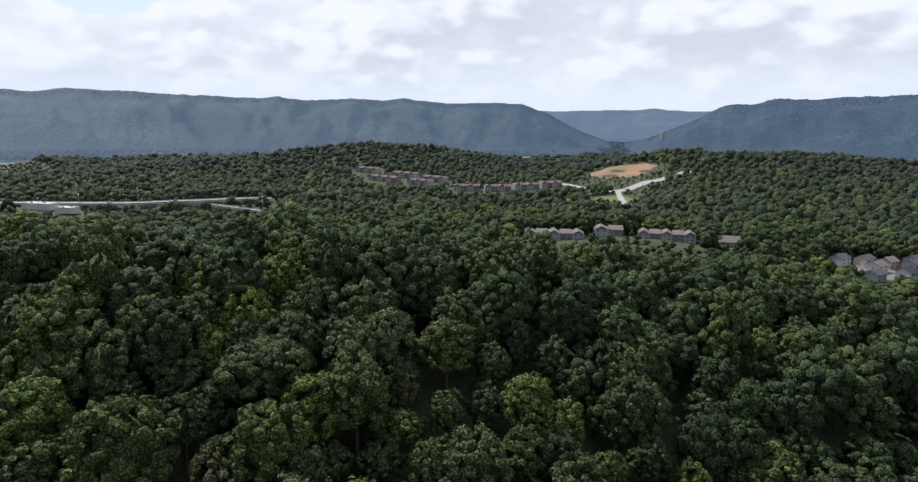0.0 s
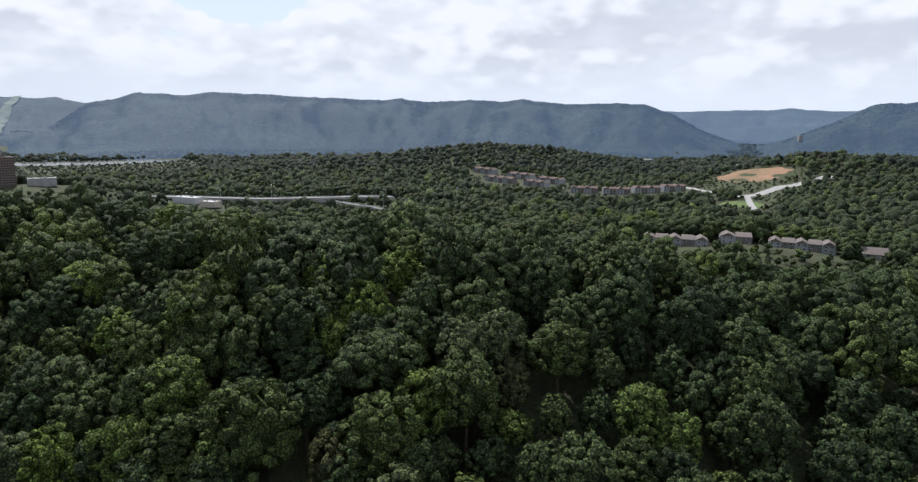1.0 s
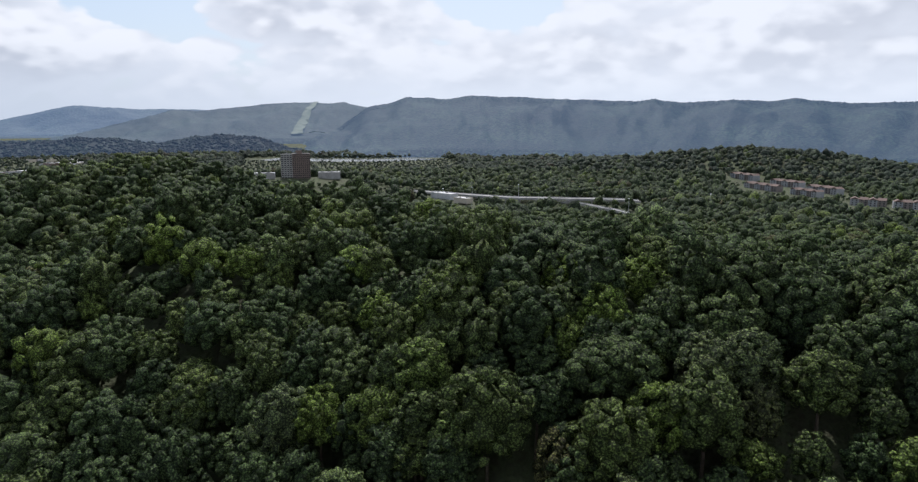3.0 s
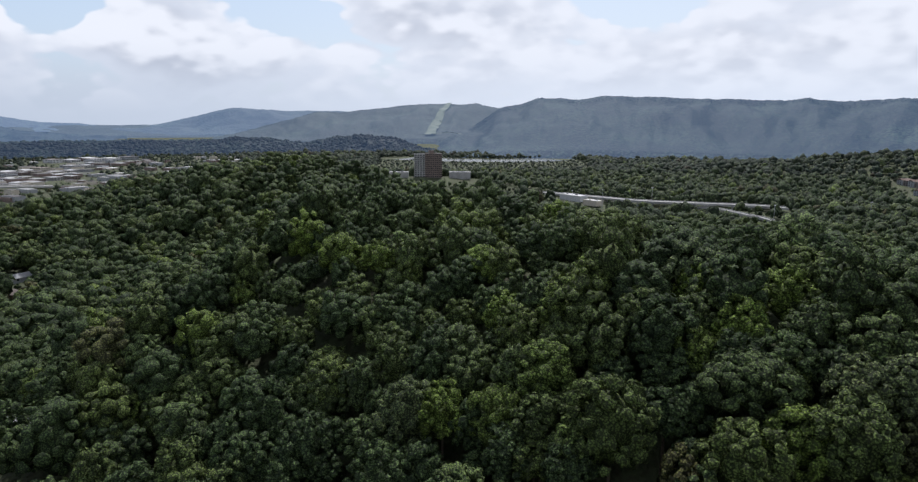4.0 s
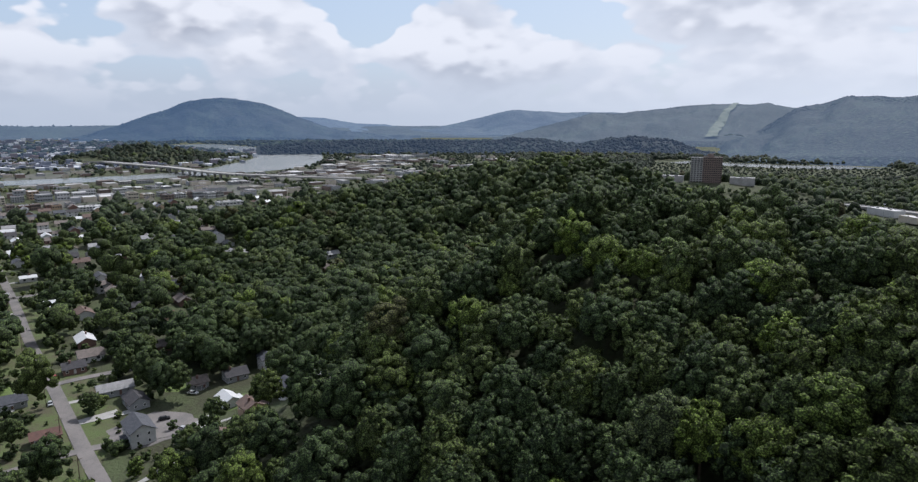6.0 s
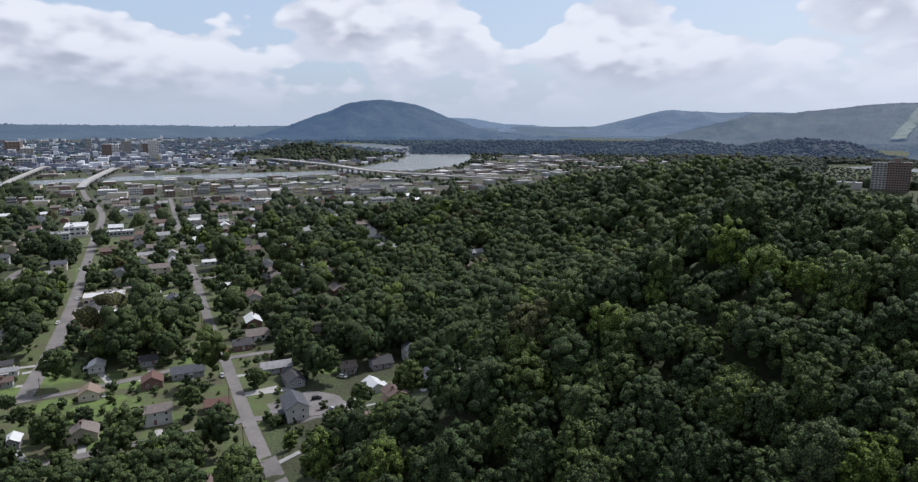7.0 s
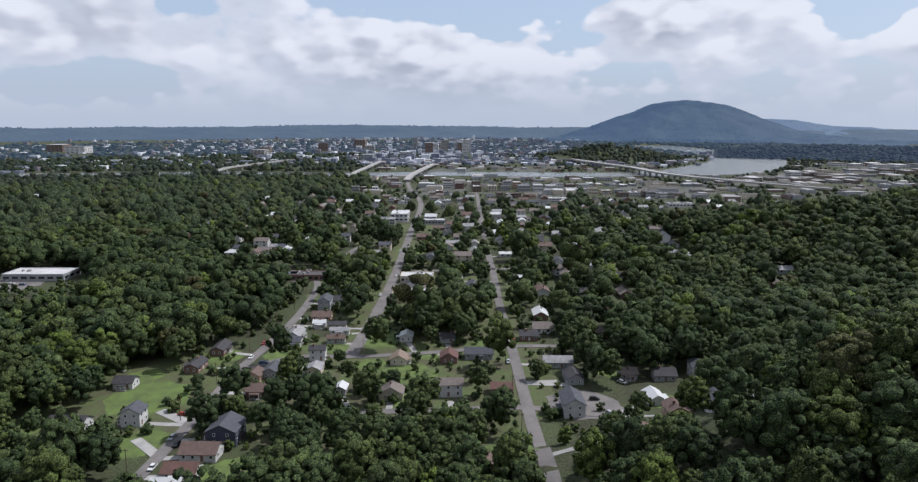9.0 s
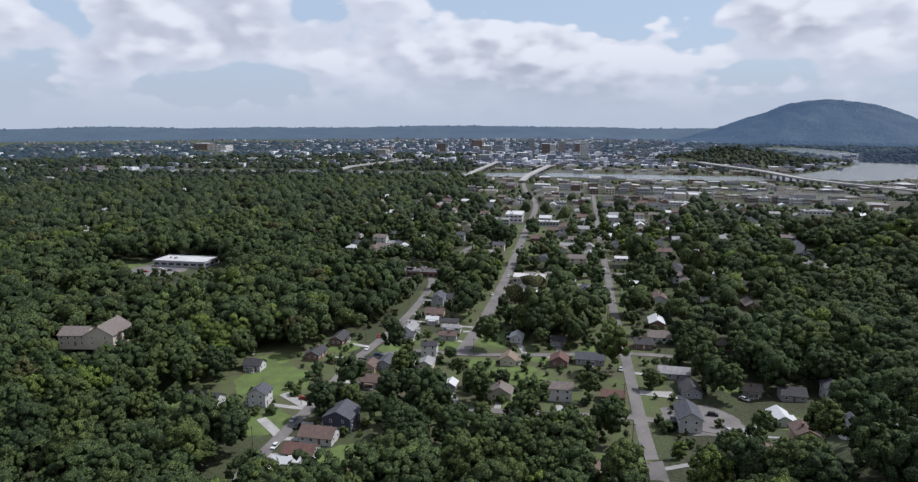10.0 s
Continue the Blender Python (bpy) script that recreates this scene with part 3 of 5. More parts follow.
def bridge(label, points, width, level, lift, spacing, start=0.0):
    """A road bridge: deck, two parapets and its piers. level: ground; lift: height of the deck."""
    line = along(points, 20)
    top = empty("bridge", line[0].x, line[0].y, level, 0, label, "bridge")
    org = Vector((line[0].x, line[0].y))
    total = sum((b_ - a_).length for a_, b_ in zip(line, line[1:]))

    def strip(name, off, wide, z0, z1, mat):
        bm = bmesh.new()
        rows, gone = [], 0.0
        for i, p in enumerate(line):
            d = (line[min(i + 1, len(line) - 1)] - line[max(i - 1, 0)]).normalized()
            n = Vector((-d.y, d.x))
            if i:
                gone += (p - line[i - 1]).length
            rise = lift * min(1.0, 4 * gone / total + start, 4 * (1 - gone / total) + start)
            q = p - org
            rows.append([bm.verts.new((*(q + n * o), rise + z)) for o, z in ((off - wide / 2, z0), (off + wide / 2, z0), (off + wide / 2, z1), (off - wide / 2, z1))])
        for a_, b_ in zip(rows, rows[1:]):
            for k in range(4):
                bm.faces.new((a_[k], a_[(k + 1) % 4], b_[(k + 1) % 4], b_[k]))
        bm.faces.new(rows[0])
        bm.faces.new(rows[-1][::-1])
        bmesh.ops.recalc_face_normals(bm, faces=bm.faces)
        part(name, bm, mat, top)

    strip("deck", 0, width, -1.8, 0, CONCRETE)
    for side in (-1, 1):
        strip("parapet", side * (width / 2 - 0.3), 0.5, 0.0, 1.1, CONCRETE)
    n = max(2, round(total / spacing))
    for k in range(1, n):
        i = round(k * (len(line) - 1) / n)
        p, d = line[i] - org, (line[min(i + 1, len(line) - 1)] - line[i - 1]).normalized()
        rise = lift * min(1.0, 4 * k / n + start, 4 * (1 - k / n) + start)
        bm = bmesh.new()
        m = pose(p.x, p.y, 0, 0, 0, math.degrees(math.atan2(d.y, d.x)))
        box(bm, -1.3, -width * 0.40, -1, 1.3, -width * 0.22, rise - 1.9, m)
        box(bm, -1.3, width * 0.22, -1, 1.3, width * 0.40, rise - 1.9, m)
        box(bm, -1.5, -width * 0.46, rise - 3.6, 1.5, width * 0.46, rise - 1.75, m)
        part("pier", bm, CONCRETE, top)
    LINES.append((np.array([tuple(p) for p in line]), width / 2 + 4))
    return top


bridge("long concrete highway bridge over the river", [(-2010, -250), (-1780, -125), (-1584, -11), (-1400, 70), (-1290, 170), (-1250, 330)], 24, 0, 11, 55, 0.3)
bridge("concrete road bridge across the river", [(-1190, -428), (-1400, -466), (-1645, -506)], 13, 0, 9, 50, 0.5)
bridge("dark steel-and-concrete truss footbridge across the river", [(-1195, -550), (-1420, -606), (-1691, -673)], 10, 0, 11, 45, 0.5)
bridge("pale concrete bridge across the river", [(-1255, -905), (-1420, -918), (-1680, -932)], 13, 0, 10, 60, 0.5)
bridge("pale highway overpass among trees", [(-640, 800), (-585, 818), (-503, 824), (-431, 828), (-385, 848), (-342, 869), (-285, 896), (-262, 908)], 18, 1, 6, 30, 0.7)
bridge("pale highway ramp among trees", [(-358, 858), (-315, 839), (-281, 815), (-245, 798)], 9, 0, 4, 24, 0.6)

# ---- buildings ----
def window(parent, m, wide, tall):
    """A window proud of the wall: frame with its pane. m: pose of its middle on the wall, y outwards."""
    bm = bmesh.new()
    t = 0.12
    for x0, z0, x1, z1 in ((-wide / 2, tall / 2 - t, wide / 2, tall / 2), (-wide / 2, -tall / 2, wide / 2, -tall / 2 + t), (-wide / 2, -tall / 2, -wide / 2 + t, tall / 2), (wide / 2 - t, -tall / 2, wide / 2, tall / 2)):
        box(bm, x0, -0.05, z0, x1, 0.08, z1)
    fr = part("window", bm, TRIM, parent)
    fr.matrix_basis = m
    bm = bmesh.new()
    box(bm, -wide / 2 + t, -0.04, -tall / 2 + t, wide / 2 - t, 0.03, tall / 2 - t)
    part("pane", bm, GLASS, fr)


ROOF_WORDS = {"metal_white": "white metal", "red_brown": "red-brown shingle", "brown": "brown shingle", "brown_grey": "brown-grey shingle", "tan": "tan shingle", "slate": "slate-grey shingle",
              "charcoal": "charcoal shingle", "grey": "grey", "white": "white flat", "dark": "dark flat"}
COUNT = {1: "one-storey", 2: "two-storey", 3: "three-storey"}


def house(x, y, length, width, storeys, across, roof, wall, group="", detail=True, turn=None, base=None):
    """A gabled house: walls, roof, door, windows, porch and chimney."""
    rng = random.Random(int(x * 13 + y * 7))
    z = float(land(x, y)) if base is None else base
    turn = GRID + (90 if across else 0) + rng.uniform(-3, 3) if turn is None else turn
    top = empty("house", x, y, z, turn, f"{COUNT[storeys]} {wall} house with a {ROOF_WORDS[roof]} gable roof", "house", group)
    h, l, b, k = 0.4 + 2.75 * storeys, length / 2, width / 2, width * rng.uniform(0.24, 0.32)
    bm = bmesh.new()
    ring = [(-b, -1.5), (b, -1.5), (b, h), (0, h + k), (-b, h)]
    ends = [[bm.verts.new((sx, yy, zz)) for yy, zz in ring] for sx in (-l, l)]
    bm.faces.new(ends[0])
    bm.faces.new(ends[1][::-1])
    for i in range(5):
        bm.faces.new((ends[0][i], ends[1][i], ends[1][(i + 1) % 5], ends[0][(i + 1) % 5]))
    bmesh.ops.recalc_face_normals(bm, faces=bm.faces)
    part("wall", bm, WALLS[wall], top)
    bm = bmesh.new()
    o, th, s = 0.55, 0.22, k / b
    prof = [(-b - o, h - o * s + 0.03), (0, h + k + 0.03), (b + o, h - o * s + 0.03), (b + o, h - o * s + th), (0, h + k + th), (-b - o, h - o * s + th)]
    ends = [[bm.verts.new((sx, yy, zz)) for yy, zz in prof] for sx in (-l - o, l + o)]
    for e_ in ends:
        bm.faces.new((e_[0], e_[1], e_[4], e_[5]))
        bm.faces.new((e_[1], e_[2], e_[3], e_[4]))
    for i in range(6):
        bm.faces.new((ends[0][i], ends[1][i], ends[1][(i + 1) % 6], ends[0][(i + 1) % 6]))
    bmesh.ops.recalc_face_normals(bm, faces=bm.faces)
    rf = part("roof", bm, ROOFS[roof], top)
    if rng.random() < 0.45 and storeys < 3:
        bm = bmesh.new()
        cx, cy = rng.uniform(-l * 0.5, l * 0.5), rng.uniform(-b * 0.4, b * 0.4)
        box(bm, cx - 0.4, cy - 0.35, h, cx + 0.4, cy + 0.35, h + k + 0.9)
        box(bm, cx - 0.5, cy - 0.45, h + k + 0.9, cx + 0.5, cy + 0.45, h + k + 1.05)
        part("chimney", bm, WALLS["brick"], rf)
    if not detail:
        for sy in (-b, b):
            for f in range(storeys):
                for cx in (-l * 0.5, l * 0.5):
                    bm = bmesh.new()
                    box(bm, cx - 0.8, sy - 0.05, 1.2 + 2.75 * f, cx + 0.8, sy + 0.05, 2.6 + 2.75 * f)
                    part("window", bm, GLASS, top)
        return top
    for f in range(storeys):
        zc = 1.95 + 2.75 * f
        for sy, yaw in ((-b, 180), (b, 0)):
            n = max(2, round(length / 3.6))
            for i in range(n):
                cx = -l + (i + 0.5) * length / n
                if f == 0 and i == n // 2:
                    bm = bmesh.new()
                    box(bm, -0.5, -0.05, -0.95, 0.5, 0.07, 1.1)
                    part("door", bm, WALLS["brick" if wall != "brick" else "white"], top).matrix_basis = pose(cx, sy, 1.45, 0, 0, yaw)
                else:
                    window(top, pose(cx, sy, zc, 0, 0, yaw), 1.15, 1.35)
        for sx, yaw in ((-l, 90), (l, -90)):
            for cy in (-b * 0.45, b * 0.45):
                window(top, pose(sx, cy, zc, 0, 0, yaw), 1.0, 1.3)
    if rng.random() < 0.7:
        side = rng.choice((-1, 1))
        y0, y1 = sorted((side * (b + 0.02), side * (b + 2.2)))
        bm = bmesh.new()
        box(bm, -2.2, y0, 2.55, 2.2, y1, 2.72)
        part("porch_roof", bm, ROOFS[roof], top)
        bm = bmesh.new()
        box(bm, -2.1, y0, -1.0, 2.1, y1, 0.35)
        part("porch_floor", bm, CONCRETE, top)
        for cx in (-2.0, 0, 2.0):
            bm = bmesh.new()
            box(bm, cx - 0.08, side * (b + 2.0) - 0.08, 0.35, cx + 0.08, side * (b + 2.0) + 0.08, 2.55)
            part("porch_post", bm, TRIM, top)
    return top


LOW = []                        # strips with young, low trees: x, y, half width, length towards the ridge
FOOT = []                       # footprints that trees keep off: x, y, radius, metres kept open towards the open side
for x, y, length, width, storeys, across, roof, wall in (
    (-159, -140, 11, 9, 1, 1, 'metal_white', 'white'),
    (-169, -142, 13, 9, 1, 1, 'red_brown', 'white'),
    (-182, -144, 15, 10, 1, 1, 'brown', 'white'),
    (-195, -143, 13, 13, 2, 0, 'slate', 'navy'),
    (-197, -186, 8, 9, 2, 0, 'slate', 'white'),
    (-187, -207, 16, 9, 1, 1, 'charcoal', 'white'),
    (-226, -216, 10, 8, 1, 1, 'charcoal', 'white'),
    (-276, -202, 15, 8, 1, 0, 'charcoal', 'brick'),
    (-249, -165, 9, 8, 1, 0, 'brown', 'tan'),
    (-256, -160, 12, 9, 1, 0, 'slate', 'grey'),
    (-234, -154, 10, 9, 1, 1, 'brown', 'brick'),
    (-280, -149, 9, 7, 2, 1, 'charcoal', 'white'),
    (-263, -142, 9, 8, 1, 0, 'grey', 'beige'),
    (-306, -176, 15, 9, 1, 0, 'grey', 'white'),
    (-295, -171, 10, 8, 1, 1, 'slate', 'white'),
    (-364, -187, 14, 9, 2, 0, 'slate', 'grey'),
    (-374, -185, 9, 9, 1, 1, 'charcoal', 'white'),
    (-340, -177, 13, 9, 1, 1, 'brown', 'tan'),
    (-327, -161, 12, 6, 1, 1, 'charcoal', 'beige'),
    (-318, -155, 12, 5, 1, 1, 'grey', 'white'),
    (-305, -151, 11, 5, 1, 1, 'brown', 'grey'),
    (-327, -172, 8, 5, 1, 1, 'metal_white', 'white'),
    (-252, -199, 13, 8, 1, 0, 'charcoal', 'brick'),
    (-165, -118, 9, 8, 1, 0, 'red_brown', 'white'),
    (-319, -116, 9, 8, 1, 0, 'metal_white', 'white'),
    (-286, -108, 9, 9, 1, 0, 'tan', 'beige'),
    (-295, -85, 10, 10, 1, 0, 'red_brown', 'brick'),
    (-304, -72, 16, 9, 1, 1, 'slate', 'grey'),
    (-247, -97, 9, 12, 1, 0, 'brown_grey', 'beige'),
    (-256, -74, 14, 8, 2, 1, 'brown_grey', 'white'),
    (-264, -52, 11, 8, 1, 1, 'red_brown', 'brick'),
    (-249, -20, 15, 10, 2, 0, 'slate', 'white'),
    (-302, -32, 16, 8, 1, 1, 'grey', 'grey'),
    (-285, -23, 14, 9, 1, 0, 'charcoal', 'grey'),
    (-263, 12, 11, 8, 1, 0, 'metal_white', 'white'),
    (-241, 19, 10, 9, 1, 0, 'brown', 'tan'),
    (-236, 33, 12, 10, 1, 0, 'slate', 'white'),
    (-294, 17, 11, 10, 1, 1, 'charcoal', 'grey'),
    (-300, 32, 10, 8, 2, 0, 'slate', 'white'),
    (-293, 1, 9, 8, 1, 1, 'brown_grey', 'grey'),
    (-407, -10, 11, 9, 1, 0, 'brown', 'tan'),
    (-388, -5, 7, 5, 1, 1, 'metal_white', 'white'),
    (-338, -52, 11, 9, 1, 1, 'charcoal', 'brick'),
    (-435, -108, 13, 10, 1, 0, 'slate', 'grey'),
    (-453, -124, 9, 8, 1, 0, 'grey', 'white'),
    (-524, -31, 13, 7, 1, 1, 'metal_white', 'white'),
    (-195, -44, 8, 8, 1, 0, 'brown', 'brick'),
    (-323, -94, 9, 8, 1, 1, 'charcoal', 'grey'),
    (-211, 7, 10, 8, 1, 0, 'brown', 'tan'),
    (-245, -120, 7, 6, 1, 0, 'metal_white', 'grey'),
    (-230, -392, 12, 9, 1, 1, 'brown_grey', 'grey'),
    (-250, -394, 10, 8, 1, 0, 'slate', 'white'),
    (-217, 40, 9, 8, 1, 0, 'grey', 'white'),
    (-550, -107, 12, 7, 1, 1, 'metal_white', 'white'),
    (-667, -109, 14, 10, 1, 1, 'grey', 'white'),
    (-660, -92, 10, 8, 1, 0, 'brown_grey', 'white'),
    (-682, 23, 16, 10, 2, 1, 'brown_grey', 'grey'),
    (-643, 30, 14, 10, 2, 0, 'slate', 'white'),
    (-699, 18, 12, 9, 2, 0, 'brown_grey', 'beige'),
    (-580, 51, 13, 8, 1, 1, 'grey', 'white'),
    (-631, 38, 12, 9, 1, 0, 'slate', 'grey'),
    (-632, -288, 12, 9, 2, 0, 'brown_grey', 'beige'),
    (-581, -274, 12, 9, 2, 1, 'slate', 'white'),
    (-673, -296, 12, 9, 1, 0, 'grey', 'white'),
    (-644, -308, 14, 9, 1, 0, 'brown_grey', 'grey'),
    (-511, -222, 12, 8, 1, 1, 'slate', 'beige'),
    (-524, -219, 9, 8, 1, 1, 'grey', 'white'),
    (-508, -319, 14, 10, 1, 1, 'brown_grey', 'white'),
    (-516, -302, 12, 9, 1, 0, 'metal_white', 'white'),
    (-525, -316, 16, 9, 1, 1, 'grey', 'tan'),
    (-490, -344, 14, 8, 1, 1, 'metal_white', 'white'),
    (-497, -322, 10, 9, 1, 0, 'brown', 'beige'),
    (-521, -381, 16, 10, 1, 1, 'tan', 'tan'),
    (-512, -400, 12, 9, 1, 0, 'grey', 'white'),
    (-508, -422, 12, 9, 1, 0, 'slate', 'grey'),
    (-511, -347, 14, 9, 1, 1, 'slate', 'white'),
    (-449, -663, 16, 9, 1, 0, 'grey', 'white'),
    (-431, -619, 12, 9, 1, 1, 'brown_grey', 'beige'),
    (-808, -1396, 18, 10, 1, 1, 'grey', 'white'),
    (-834, -1314, 18, 10, 1, 1, 'grey', 'white'),
    (-789, -881, 16, 9, 1, 1, 'metal_white', 'white'),
    (-561, -779, 12, 8, 1, 0, 'grey', 'white'),
    (-810, -406, 16, 9, 1, 1, 'grey', 'white'),
    (-524, -167, 13, 9, 1, 0, 'slate', 'grey'),
    (-568, -164, 12, 9, 1, 0, 'brown_grey', 'white'),
    (-640, -189, 12, 9, 1, 0, 'charcoal', 'grey'),
    (-749, -189, 12, 8, 1, 1, 'grey', 'white'),
    (-771, -146, 12, 8, 1, 1, 'slate', 'beige'),
    (-760, -117, 12, 8, 1, 1, 'brown_grey', 'white'),
    (-627, -74, 14, 9, 1, 0, 'charcoal', 'grey'),
    (-559, -42, 13, 9, 1, 0, 'slate', 'grey'),
):
    near = math.hypot(x, y) < 480
    length, width = length * 0.86, width * 0.84
    house(x, y, length, width, storeys, across, roof, wall, "houses of the town", near)
    gap = 24 if near and y > -24 else 13 if near and y > -66 else 9 + 3 * storeys if near else 16
    FOOT.append((x, y, length * 0.40 + 0.5, gap))
    LOW.append((x, y, length * 0.42, gap + 14 if near else 55))


def driveway(x, y, length):
    """A short concrete strip from a house to the nearest street, if one is near."""
    best = None
    for q, half in LINES[:5]:
        i = int(np.argmin(np.hypot(q[:, 0] - x, q[:, 1] - y)))
        d = math.hypot(q[i, 0] - x, q[i, 1] - y)
        if best is None or d < best[0]:
            best = (d, float(q[i, 0]), float(q[i, 1]))
    if best and length * 0.6 + 5 < best[0] < 34:
        d, px, py = best
        f = (length * 0.5 + 1.2) / d
        ribbon("driveway", [(x + (px - x) * f, y + (py - y) * f), (px, py)], 2.8, CONCRETE, 0.15, "pale concrete driveway beside a house", "driveway", step=6, keep=False)


for x, y, r, gap in FOOT[:54]:
    driveway(x, y, (r - 0.5) / 0.4)
# more houses stand along the streets farther down
pick = random.Random(21)
spots = [(u, v) for u in range(-560, -1000, -27) for v in (-112, -62, -34, 16, 46, 74, 104)] + [(u, v) for u in range(-350, -560, -30) for v in (24, 52, 82)] + [(u, v) for u in range(-600, -980, -34) for v in (-150, -185, -225, -270)]
for u, v in spots:
    u, v = u + pick.uniform(-9, 9), v + pick.uniform(-7, 7)
    x, y = u * GU.x - v * GU.y, u * GU.y + v * GU.x
    if pick.random() < 0.42 or float(land(x, y)) > 5 or any(np.min(np.hypot(q[:, 0] - x, q[:, 1] - y)) < half + 10 for q, half in LINES) or any(math.hypot(x - f[0], y - f[1]) < f[2] + 9 for f in FOOT):
        continue
    length = pick.uniform(9, 14)
    house(x, y, length, pick.uniform(8, 10), 1 if pick.random() < 0.7 else 2, pick.random() < 0.5, pick.choice(("slate", "charcoal", "brown_grey", "grey", "brown", "metal_white")), pick.choice(("white", "white", "grey", "beige", "tan", "brick")), "houses of the town", False)
    FOOT.append((x, y, length * 0.4, 13))
    LOW.append((x, y, length * 0.45, 45))


# houses half hidden under the trees between the avenue and the ridge, and beyond the market street
placed = 0
while placed < 95:
    az, r = pick.uniform(77, 112), 430 + 600 * pick.random() ** 0.8
    x, y = polar(az, r)
    if float(land(x, y)) > 4 or any(np.min(np.hypot(q[:, 0] - x, q[:, 1] - y)) < half + 9 for q, half in LINES) or any(math.hypot(x - f[0], y - f[1]) < f[2] + 11 for f in FOOT):
        placed += 0.2
        continue
    length = pick.uniform(9, 15)
    house(x, y, length, pick.uniform(8, 10), 1 if pick.random() < 0.75 else 2, pick.random() < 0.5, pick.choice(("slate", "charcoal", "brown_grey", "grey", "grey", "metal_white", "brown")), pick.choice(("white", "white", "grey", "beige", "tan", "brick")), "houses of the town", False)
    FOOT.append((x, y, length * 0.4, 12))
    LOW.append((x, y, length * 0.45, 34))
    placed += 1


def block(x, y, length, width, height, roof, wall, label, turn=GRID, category="building", group="", floors=0, bays=0, base=None, name="building"):
    """A flat-roofed building: walls, parapet roof, and rows of windows."""
    z = float(land(x, y)) if base is None else base
    top = empty(name, x, y, z, turn, label, category, group)
    l, b = length / 2, width / 2
    bm = bmesh.new()
    box(bm, -l, -b, -2, l, b, height)
    part("wall", bm, WALLS[wall], top)
    bm = bmesh.new()
    box(bm, -l + 0.35, -b + 0.35, height - 0.2, l - 0.35, b - 0.35, height + 0.12)
    rf = part("roof", bm, ROOFS[roof], top)
    if math.hypot(x, y) < 1200:
        bm = bmesh.new()
        for q in ((-l - 0.1, -b - 0.1, l + 0.1, -b + 0.35), (-l - 0.1, b - 0.35, l + 0.1, b + 0.1), (-l - 0.1, -b + 0.35, -l + 0.35, b - 0.35), (l - 0.35, -b + 0.35, l + 0.1, b - 0.35)):
            box(bm, q[0], q[1], height - 0.5, q[2], q[3], height + 0.6)
        part("parapet", bm, WALLS[wall], top)
    rng = random.Random(int(x * 3 + y))
    for _ in range(0 if math.hypot(x, y) > 1100 else 2 + int(length / 14)):
        bm = bmesh.new()
        cx, cy = rng.uniform(-l * 0.7, l * 0.7), rng.uniform(-b * 0.6, b * 0.6)
        q = rng.uniform(0.7, 1.5)
        box(bm, cx - q, cy - q * 0.7, height + 0.1, cx + q, cy + q * 0.7, height + 1.5)
        part("roof_unit", bm, ROOFS["grey"], rf)
    far = math.hypot(x, y) > 1100
    bm = bmesh.new()
    for f in range(floors):
        zc = (f + 0.55) * height / floors
        tall = min(1.8, height / floors * 0.5)
        for side in range(4):
            run = length if side % 2 == 0 else width
            n = max(1, int(bays * run / max(length, width)))
            for i in range(n):
                c = -run / 2 + (i + 0.5) * run / n
                g = run / n * 0.33
                m = pose(*((c, -b), (l, c), (c, b), (-l, c))[side], zc, 0, 0, (180, -90, 0, 90)[side])
                if far:
                    box(bm, -g, -0.1, -tall / 2, g, 0.05, tall / 2, m)
                else:
                    one = bmesh.new()
                    box(one, -g, -0.1, -tall / 2, g, 0.05, tall / 2, m)
                    part("window", one, GLASS, top)
    if far:
        tagged(part("glazing", bm, GLASS, top), kind="stuff")
    else:
        bm.free()
    FOOT.append((x, y, max(length, width) * 0.52 + 2, min(60.0, 0.03 * math.hypot(x, y) + 2)))
    if math.hypot(x, y) > 600:
        LOW.append((x, y, max(length, width) * 0.5, 0.12 * math.hypot(x, y)))
    return top


for x, y, l, b, h, roof, wall in ((-379, -430, 22, 46, 5, "white", "grey"), (-446, -153, 14, 24, 5, "white", "beige"), (-400, -139, 22, 30, 4, "white", "tan"), (-431, -236, 14, 30, 4, "dark", "brick"),
                                  (-428, -252, 10, 20, 4, "white", "grey"), (-730, -271, 34, 20, 9, "white", "white"), (-709, -223, 12, 26, 5, "white", "grey"), (-697, -276, 16, 20, 6, "grey", "grey"),
                                  (-949, 62, 16, 34, 5, "grey", "white"), (-956, -109, 16, 26, 6, "white", "white")):
    block(x, y, l, b, h, roof, wall, f"low {wall} commercial building with a {ROOF_WORDS[roof]} roof", floors=2 if h > 5 else 1, bays=7)
# the large house among the woods
house(-214, -303, 19, 15, 2, 0, "brown_grey", "beige", "houses of the town", True, 24, 5.0)
house(-207, -317, 14, 12, 2, 1, "brown_grey", "beige", "houses of the town", True, 114, 4.0)
FOOT += [(-214, -303, 11, 34), (-207, -317, 10, 30), (-187, -207, 8, 24)]


